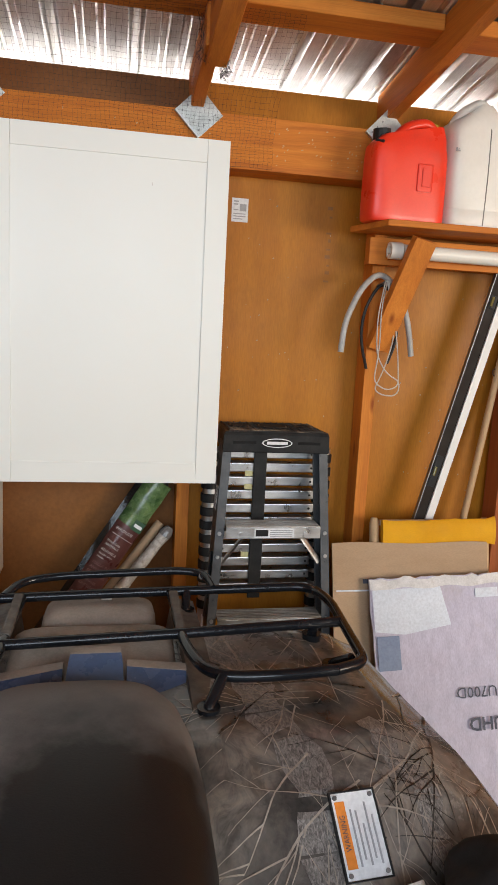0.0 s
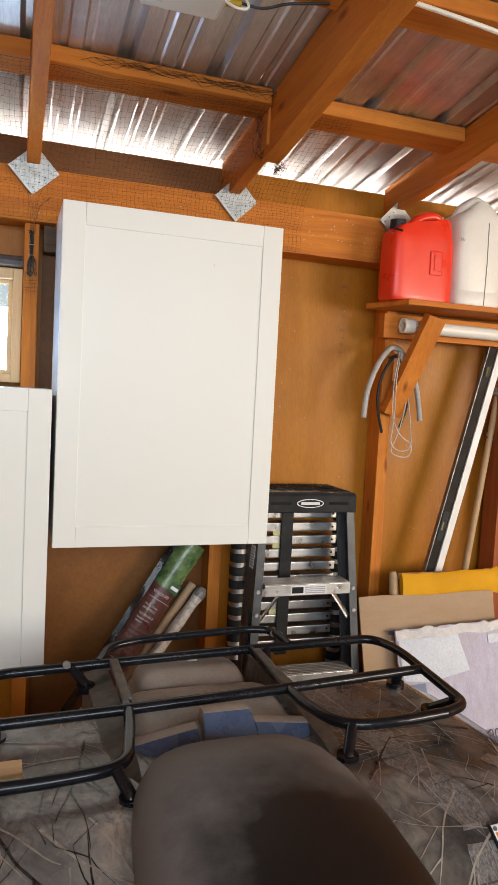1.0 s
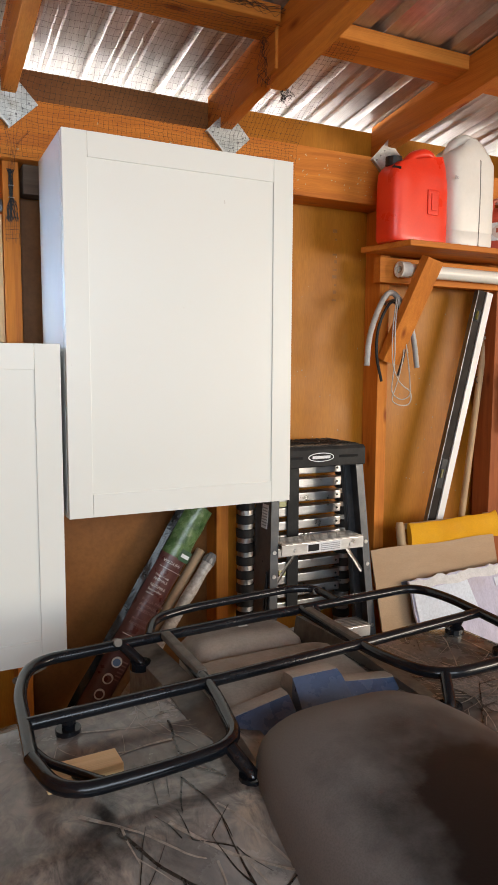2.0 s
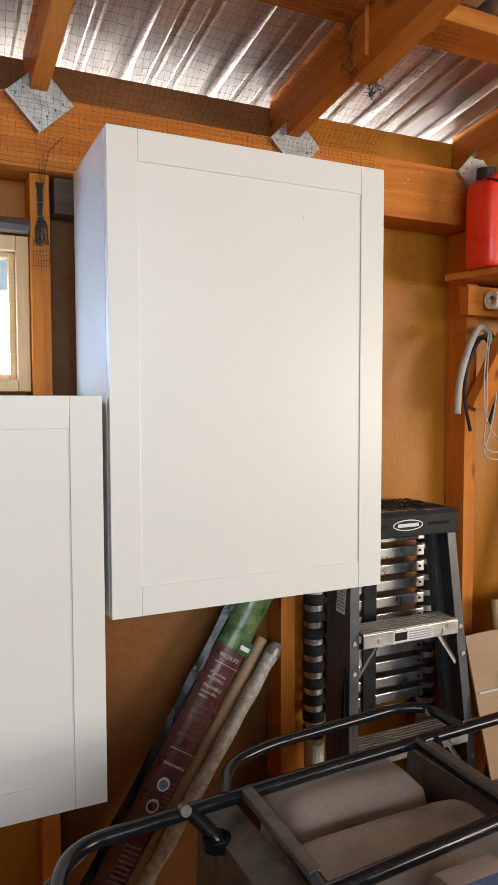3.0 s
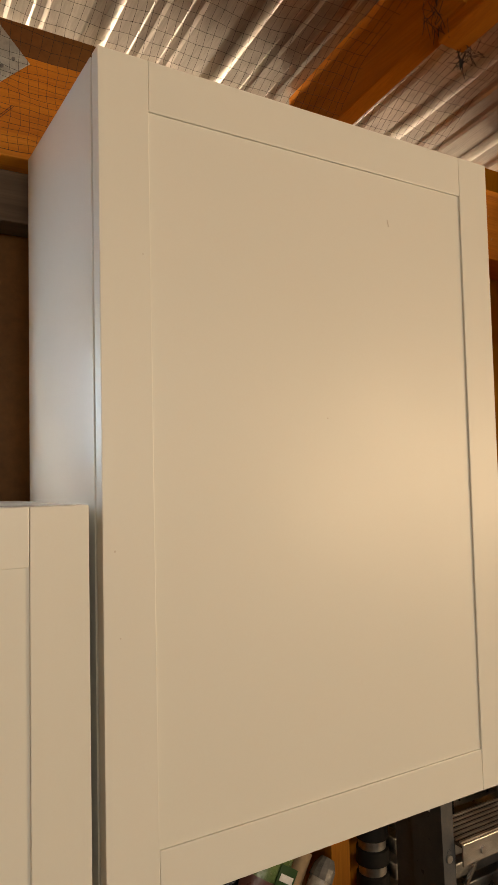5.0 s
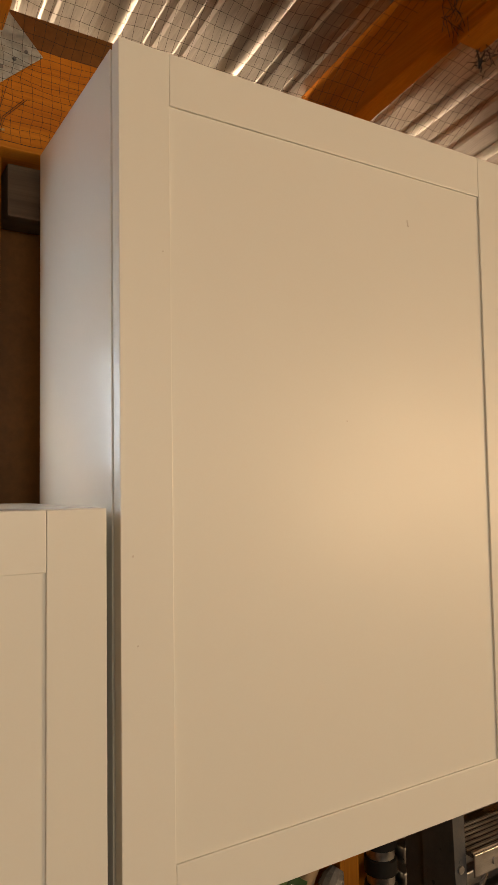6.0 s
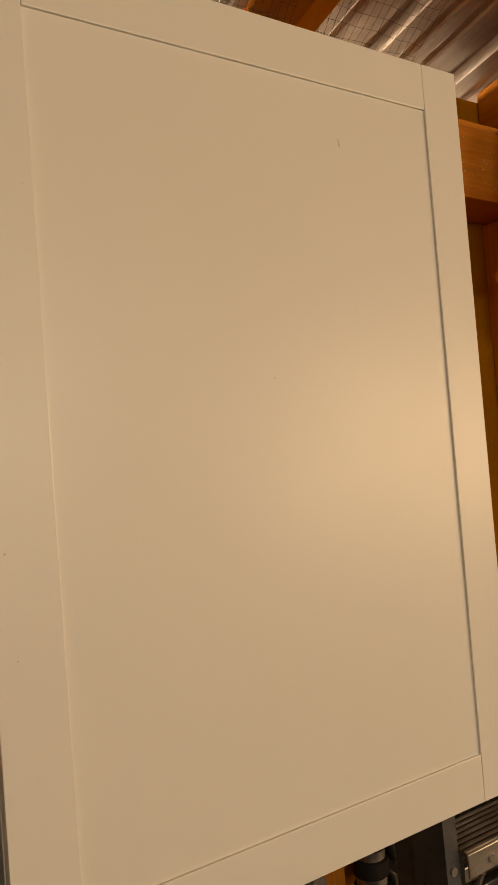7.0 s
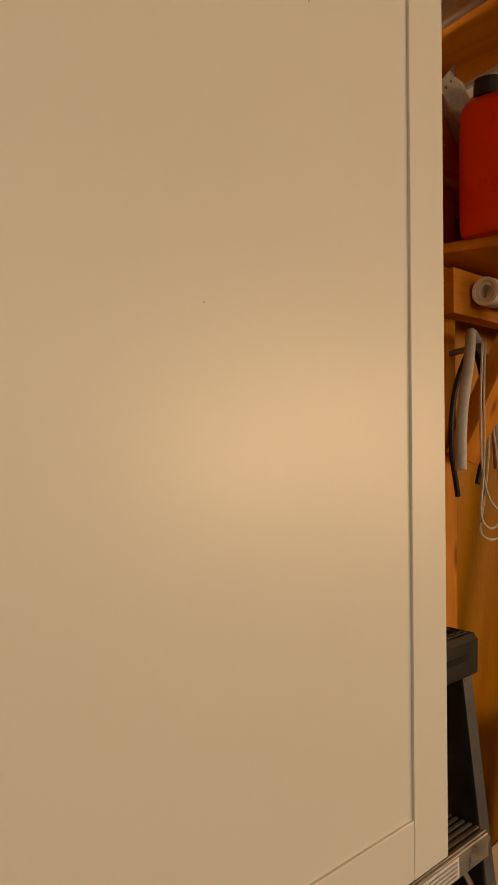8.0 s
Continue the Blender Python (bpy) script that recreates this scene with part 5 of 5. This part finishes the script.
def fender(side):
    inner = 0.125
    back = 0.05 if side > 0 else 0.0

    def place(u, v):
        y = 0.50 + 1.20 * v
        wide = smooth_line([(0.5, 0.75), (0.9, 0.728), (1.1, 0.695), (1.25, 0.675), (1.45, 0.655), (1.70, 0.60)], y)
        x = inner + (wide - inner) * u
        z = 0.800 - smooth_line([(0, 0.012), (0.15, 0.0), (0.5, 0.0), (0.72, 0.012), (0.86, 0.045), (0.95, 0.10), (1.0, 0.17)], u)
        z -= smooth_line([(0.5, 0.42), (0.62, 0.32), (0.74, 0.19), (0.82, 0.095), (0.90, 0.028), (1.02, 0.0), (1.36, 0.0), (1.46, 0.035), (1.54, 0.13), (1.62, 0.26), (1.70, 0.40)], min(y, 1.36) if y < 1.36 + back else y - back)
        return Vector((QX + side * x, y, z))

    return part("rear_fender", sheet(30, 40, place, 0.005), CAMO if side > 0 else CAMO_DUSTY, quad, smooth=True), place


right_fender, right_place = fender(1)
left_fender, left_place = fender(-1)
for place, fend in ((right_place, right_fender), (left_place, left_fender)):
    part("fender_lip", tubed([place(0.998, i / 30) + Vector((0, 0, -0.002)) for i in range(31)], 0.006, 8), DUSTY_PLASTIC, fend, smooth=True)



def ribbon(bm, place, line, widths):
    """A thin printed strip that follows the fender through points u, v."""
    pairs = []
    for k, (u, v) in enumerate(line):
        a, b = line[max(k - 1, 0)], line[min(k + 1, len(line) - 1)]
        way = place(*b) - place(*a)
        p = place(u, v)
        normal = (place(u + 0.01, v) - p).cross(place(u, v + 0.01) - p).normalized()
        if normal.z < 0:
            normal = -normal
        off = normal.cross(way).normalized() * widths[k] / 2
        lift = normal * 0.0012
        pairs.append((bm.verts.new(p + off + lift), bm.verts.new(p - off + lift)))
    for (a, b), (c, d) in zip(pairs, pairs[1:]):
        bm.faces.new((a, b, d, c))


def printed_twigs(place, fend, seed, dark, pale):
    rng = random.Random(seed)
    for name, mat, count in (("dark_twig_print", TWIG_DARK, dark), ("pale_twig_print", TWIG_PALE, pale)):
        bm = fresh()

        def grow(u, v, angle, length, wide, depth):
            steps = max(5, int(length / 0.014))
            line, widths = [], []
            for k in range(steps):
                if not (0.02 < u < 0.985 and 0.06 < v < 0.97):
                    break
                line.append((u, v))
                widths.append(max(wide * (1 - 0.75 * k / steps), 0.0007) * rng.uniform(0.85, 1.2))
                angle += rng.gauss(0, 0.065)
                u += math.cos(angle) * 0.014 / 0.60
                v += math.sin(angle) * 0.014 / 1.20
                if depth and rng.random() < 0.16:
                    grow(u, v, angle + rng.choice((-1, 1)) * rng.uniform(0.4, 1.0), length * rng.uniform(0.3, 0.6), wide * 0.6, depth - 1)
            if len(line) > 2:
                ribbon(bm, place, line, widths)

        for i in range(count):
            grow(rng.uniform(0.05, 0.95), rng.uniform(0.15, 0.92), rng.uniform(0, 6.28), rng.uniform(0.10, 0.38), rng.uniform(0.0022, 0.0062), 2)
        tagged(part(name, bm, mat, fend), kind="stuff")


def printed_trunk(place, fend, ends, wide):
    (ua, va), (ub, vb) = ends
    bm = fresh()
    line = [(ua + (ub - ua) * k / 24 + 0.012 * math.sin(k * 0.8), va + (vb - va) * k / 24) for k in range(25)]
    ribbon(bm, lambda u, v: place(u, v) - Vector((0, 0, 0.0005)), line, [wide * (0.9 + 0.18 * math.sin(k * 1.9)) for k in range(25)])
    part("bark_print", bm, BARK, fend, "printed grey bark")


printed_trunk(right_place, right_fender, ((0.22, 0.86), (0.40, 0.20)), 0.078)
printed_trunk(right_place, right_fender, ((0.60, 0.46), (0.72, 0.16)), 0.045)
printed_twigs(right_place, right_fender, 3, 18, 28)
printed_twigs(left_place, left_fender, 8, 16, 16)

# seat
secs = []
for y, w, top, fall in ((1.150, 0.035, 0.800, 0.05), (1.142, 0.085, 0.828, 0.06), (1.125, 0.125, 0.850, 0.07), (1.095, 0.158, 0.868, 0.09), (1.05, 0.180, 0.879, 0.11), (0.98, 0.195, 0.884, 0.13), (0.88, 0.202, 0.880, 0.14), (0.76, 0.202, 0.866, 0.14), (0.62, 0.194, 0.846, 0.14), (0.46, 0.175, 0.826, 0.14), (0.30, 0.150, 0.815, 0.14), (0.12, 0.120, 0.815, 0.13)):
    ring = []
    for k in range(36):
        a = 2 * math.pi * k / 36
        c, s = math.cos(a), math.sin(a)
        x = w * math.copysign(abs(c) ** 0.62, c)
        z = top - fall + (fall * abs(s) ** 0.62 if s > 0 else -0.07 * abs(s) ** 0.5)
        ring.append((0.105 + x, y, z))
    secs.append(ring)
seat = part("seat", lofted(fresh(), secs), VINYL, quad, "dusty black vinyl seat", smooth=True)
part("seat_piping", tubed([(0.105 + w, y, z) for y, w, z in ((0.46, 0.176, 0.690), (0.76, 0.204, 0.728), (0.98, 0.197, 0.756), (1.09, 0.162, 0.778))], 0.005, 6), DUSTY_PLASTIC, seat, "dusty beige piping", smooth=True)
part("seat_piping", tubed([(0.105 - w, y, z) for y, w, z in ((0.46, 0.176, 0.690), (0.76, 0.204, 0.728), (0.98, 0.197, 0.756), (1.09, 0.162, 0.778))], 0.005, 6), DUSTY_PLASTIC, seat, "dusty beige piping", smooth=True)

# tail cover between the fenders
def pillow(cx, half, low, rows):
    """A moulded cover with rounded shoulders; rows give y, top and how far the sides draw in."""
    rings = []
    for y, top, draw in rows:
        w, h = half - draw, top - low
        ring = [(cx - w - 0.012, y, low), (cx + w + 0.012, y, low)]
        for k in range(13):
            a = math.pi * k / 12
            c, q = math.cos(a), math.sin(a)
            ring.append((cx + w * math.copysign(abs(c) ** 0.32, c), y, low + h * (0.55 + 0.45 * q ** 0.32)))
        rings.append(ring)
    return lofted(fresh(), rings)


part("tail_cover", pillow(QX, 0.168, 0.66, [(1.165, 0.742, 0.012), (1.195, 0.778, 0.006), (1.218, 0.797, 0.002), (1.245, 0.808, 0.0), (1.33, 0.815, 0.0), (1.42, 0.817, 0.0), (1.438, 0.812, 0.004), (1.452, 0.792, 0.012)]), DUSTY_PLASTIC, quad, "dusty brown plastic tail cover", smooth=True)
part("rear_box", pillow(QX + 0.008, 0.128, 0.64, [(1.478, 0.772, 0.012), (1.486, 0.798, 0.005), (1.500, 0.812, 0.0), (1.545, 0.817, 0.0), (1.590, 0.814, 0.002), (1.614, 0.800, 0.006), (1.628, 0.775, 0.014), (1.634, 0.74, 0.02)]), DUSTY_PLASTIC, quad, "dusty moulded box behind the cover", smooth=True)
part("tail_lamp_tab", boxed(QX + 0.01, QX + 0.035, 1.57, 1.585, 0.812, 0.832, 0.003), DUSTY_PLASTIC, quad)
# front faces of latch and wings carry a painted sky reflection
latch = part("latch_cover", lofted(fresh(), [[(x0, y, 0.72), (x1, y, 0.72), (x1, y, z), (x0, y, z)] for x0, x1, y, z in ((0.078, 0.194, 1.150, 0.765), (0.080, 0.192, 1.158, 0.785), (0.088, 0.186, 1.222, 0.840), (0.090, 0.184, 1.2345, 0.847))]), SKY_TINTED_PLASTIC, quad, "latch cover face with the sky's blue reflection in its colour", smooth=True)
part("latch_top", lofted(fresh(), [[(x0, y, 0.75), (x1, y, 0.75), (x1, y, z), (x0, y, z)] for x0, x1, y, z in ((0.090, 0.184, 1.235, 0.847), (0.091, 0.183, 1.24, 0.848), (0.092, 0.182, 1.270, 0.844), (0.094, 0.180, 1.285, 0.815))]), DUSTY_PLASTIC, latch, smooth=True)
for x0, x1, low0, low1 in ((-0.045, 0.0775, 0.022, 0.0), (0.1945, 0.308, 0.0, 0.014)):
    part("trim_wing", lofted(fresh(), [[(x0, y, 0.71), (x1, y, 0.71), (x1, y, z - low1), (x0, y, z - low0)] for y, z in ((1.150, 0.752), (1.157, 0.772), (1.216, 0.817), (1.226, 0.823))]), SKY_TINTED_PLASTIC, latch, smooth=True)
    part("wing_top", lofted(fresh(), [[(x0, y, 0.73), (x1, y, 0.73), (x1, y, z - low1 * 0.9), (x0, y, z - low0 * 0.9)] for y, z in ((1.2265, 0.823), (1.232, 0.8245), (1.255, 0.823), (1.27, 0.805))]), DUSTY_PLASTIC, latch, smooth=True)
for s in (-1, 1):
    part("inner_fairing", lofted(fresh(), [[(QX + s * 0.150, y, 0.62), (QX + s * 0.235, y, 0.62), (QX + s * 0.230, y, z), (QX + s * 0.178, y, z + 0.012)] for y, z in ((1.02, 0.765), (1.15, 0.796), (1.40, 0.806), (1.60, 0.795))]), RACK_DUSTY, quad)

# rear rack
R = 0.0112
RZ = 0.834
rack = part("rack", tubed(rounded([(QX + 0.455, 1.158, RZ), (QX + 0.522, 1.182, RZ), (QX + 0.545, 1.49, RZ), (QX + 0.52, 1.585, RZ), (QX, 1.562, RZ), (QX - 0.445, 1.530, RZ), (QX - 0.483, 1.42, RZ), (QX - 0.496, 1.19, RZ)], 0.055), R, 12), RACK, quad, "black tubular steel rear rack", smooth=True)
part("rack_rail", tubed([(QX - 0.488, 1.293, RZ), (QX - 0.17, 1.306, RZ + 0.002), (QX + 0.18, 1.333, RZ + 0.002), (QX + 0.532, 1.372, RZ)], R, 12), RACK, rack, smooth=True)
part("rack_rail", tubed(rounded([(QX + 0.172, 1.566, RZ), (QX + 0.178, 1.28, RZ), (QX + 0.215, 1.150, RZ), (QX + 0.34, 1.145, RZ), (QX + 0.455, 1.158, RZ)], 0.06), R, 12), RACK, rack, smooth=True)
part("rack_rail", tubed(rounded([(QX - 0.165, 1.553, RZ), (QX - 0.174, 1.28, RZ), (QX - 0.206, 1.100, RZ), (QX - 0.34, 1.084, RZ), (QX - 0.475, 1.082, RZ), (QX - 0.496, 1.19, RZ)], 0.055), R, 12), RACK, rack, smooth=True)
part("rack_hoop", tubed(rounded([(QX - 0.205, 1.548, RZ + 0.004), (QX - 0.175, 1.615, RZ + 0.014), (QX - 0.09, 1.642, RZ + 0.016), (QX + 0.20, 1.668, RZ + 0.016), (QX + 0.262, 1.65, RZ + 0.014), (QX + 0.275, 1.57, RZ + 0.004)], 0.05), 0.0098, 12), RACK, rack, smooth=True)
part("rack_hook", tubed(rounded([(QX - 0.490, 1.22, RZ - 0.006), (QX - 0.475, 1.193, RZ - 0.014), (QX - 0.423, 1.125, RZ - 0.014), (QX - 0.405, 1.09, RZ - 0.006)], 0.015), 0.0085, 10), RACK, rack, smooth=True)
for x, y, w in ((QX + 0.176, 1.41, 0), (QX - 0.171, 1.40, 0)):
    part("flat_strap", boxed(x - 0.0105, x + 0.0105, 1.335, 1.545, RZ - 0.002, RZ + 0.0128, 0.005), RACK_DUSTY, rack, "dusty flat steel strap")
for top, foot in (((QX + 0.235, 1.148), (QX + 0.205, 1.10)), ((QX - 0.225, 1.096), (QX - 0.205, 1.06)), ((QX + 0.47, 1.365), (QX + 0.47, 1.38)), ((QX - 0.42, 1.296), (QX - 0.42, 1.31)), ((QX - 0.265, 1.543), (QX - 0.235, 1.51)), ((QX + 0.21, 1.570), (QX + 0.205, 1.53)), ((QX + 0.50, 1.20), (QX + 0.475, 1.24))):
    part("rack_stay", tubed(rounded([(*top, RZ), (foot[0], foot[1], RZ - 0.03), (foot[0], foot[1] - 0.004, 0.792)], 0.02), 0.011, 10), RACK, rack, smooth=True)
    part("stay_foot", tubed([(foot[0], foot[1], 0.79), (foot[0], foot[1], 0.806)], 0.021, 12), RACK, rack)
part("rack_brace", tubed([(QX - 0.482, 1.47, RZ - 0.004), (QX - 0.42, 1.532, RZ - 0.012)], 0.006, 8), RACK_DUSTY, rack)
for x in (-0.276, 0.255):
    part("rail_eyelet", tubed([(QX + x, 1.545 if x < 0 else 1.65, RZ + 0.006), (QX + x, 1.525 if x < 0 else 1.635, RZ + 0.012)], 0.0085, 10), RACK_DUSTY, rack)

# warning plate on the slope of the right fender
pm = frame_of(Vector((0.4997, 0.808, 0.695)), (1.0, 0.08, 0.0), (0.003, 0.086, 0.075)) @ pose(0, 0, 0.005) @ Matrix.Diagonal((0.958, 0.79, 1.0, 1.0))
plate = part("warning_plate", boxed(0, 0.072, 0, 0.145, -0.004, 0.0006, 0.001, pm), PAPER, quad, "white warning plate with an orange strip")
part("plate_border", (lambda bm: (box(bm, -0.003, 0.075, -0.003, 0.0, -0.004, 0.002, 0.0004, pm), box(bm, -0.003, 0.075, 0.145, 0.148, -0.004, 0.002, 0.0004, pm), box(bm, -0.003, 0.0, 0.0, 0.145, -0.004, 0.002, 0.0004, pm), box(bm, 0.072, 0.075, 0.0, 0.145, -0.004, 0.002, 0.0004, pm), bm)[-1])(fresh()), BLACK_PLASTIC, plate)
bars("orange_strip", [(0.004, 0.020, 0.018, 0.112)], pm @ pose(0, 0, 0.0008), ORANGE, plate)
wording("printing", "WARNING", 0.0125, pm @ pose(0.0160, 0.046, 0.0015, 0, 0, 90), INK, plate)
bars("small_print", [(0.026 + k * 0.0085, 0.029 + k * 0.0085, 0.02 + 0.01 * (k % 2), 0.095 - 0.013 * (k % 3)) for k in range(5)], pm @ pose(0, 0, 0.0008), PRINT_GREY, plate)
for x in (0.006, 0.066):
    for y in (0.008, 0.137):
        part("plate_rivet", tubed([pm @ Vector((x, y, 0.0)), pm @ Vector((x, y, 0.003))], 0.0035, 8), GREY_STEEL, plate)

# lower body and wheels, so that the bike stands on the floor
part("tank", lofted(fresh(), [ring_of(QX, 0.0, z, w, d, 3, 24) for z, w, d in ((0.42, 0.22, 0.5), (0.6, 0.30, 0.6), (0.76, 0.27, 0.52), (0.82, 0.16, 0.36))]), DUSTY_PLASTIC, quad, smooth=True)
part("frame", boxed(QX - 0.13, QX + 0.13, -0.35, 1.45, 0.30, 0.60, 0.03), BLACK_PLASTIC, quad)
part("front_fender", sheet(16, 10, lambda u, v: (QX - 0.52 + 1.04 * u, -0.72 + 0.55 * v, 0.66 + 0.10 * math.sin(math.pi * v) - 0.10 * abs(2 * u - 1) ** 3), 0.006), CAMO, quad, smooth=True)
for s in (-1, 1):
    for y, w, r in ((1.20, 0.25, 0.31), (-0.40, 0.20, 0.30)):
        xc = QX + s * 0.42
        prof = [(-w / 2, r * 0.55), (-w / 2, r * 0.85), (-w / 2 + 0.03, r * 0.97), (0, r), (w / 2 - 0.03, r * 0.97), (w / 2, r * 0.85), (w / 2, r * 0.55)]
        wheel = part("wheel", lofted(fresh(), [[(xc + dx, y + q * math.cos(t), r + q * math.sin(t)) for t in (2 * math.pi * k / 32 for k in range(32))] for dx, q in prof]), RUBBER, quad, smooth=True)
        part("rim", tubed([(xc - w * 0.52, y, r), (xc + w * 0.52, y, r)], r * 0.5, 24), GREY_STEEL, wheel)
        part("axle", tubed([(QX + s * 0.10, y, r), (xc, y, r)], 0.03, 10), GREY_STEEL, wheel)

# things that lie on the fenders
cloth = bmesh.new()
bmesh.ops.create_icosphere(cloth, subdivisions=4, radius=1.0)
for v in cloth.verts:
    n = noise.noise(v.co * 1.6) * 0.16 + noise.noise(v.co * 5.0) * 0.05
    v.co = Vector((0.715 + v.co.x * 0.105 * (1 + n), 0.715 + v.co.y * 0.105 * (1 + n), 0.700 + v.co.z * 0.100 * (1 + n)))
tagged(part("black_cloth", cloth, surface("black_fleece", (0.006, 0.006, 0.006), (0.012, 0.011, 0.010), 0.95, scale=20.0, fine=300.0, bump=0.8), smooth=True), "bundled black fleece cloth lying on the fender", "cloth")
wm = frame_of((0.575, 0.765, 0.690), (1, 0.25, 0.0), (0, 0.75, 0.66))
tagged(part("wrapper", sheet(8, 8, lambda u, v: wm @ Vector(((u - 0.5) * 0.055, (v - 0.5) * 0.045, 0.012 + 0.006 * math.sin(u * 9) * math.cos(v * 7))), 0.001), surface("striped_wrapper", (0.30, 0.20, 0.13), (0.62, 0.58, 0.54), 0.5, scale=60.0, stretch=(1, 6, 1))), "small crumpled paper wrapper lying on the fender", "wrapper")

# offcut that lies on the other fender
off = pose(-0.298, 1.168, 0.812, 0, 0, 2)
tagged(part("wood_offcut", boxed(-0.055, 0.055, -0.022, 0.022, -0.0115, 0.0085, 0.002, off), PINE_X), "short pale pine offcut lying on the fender", "offcut")
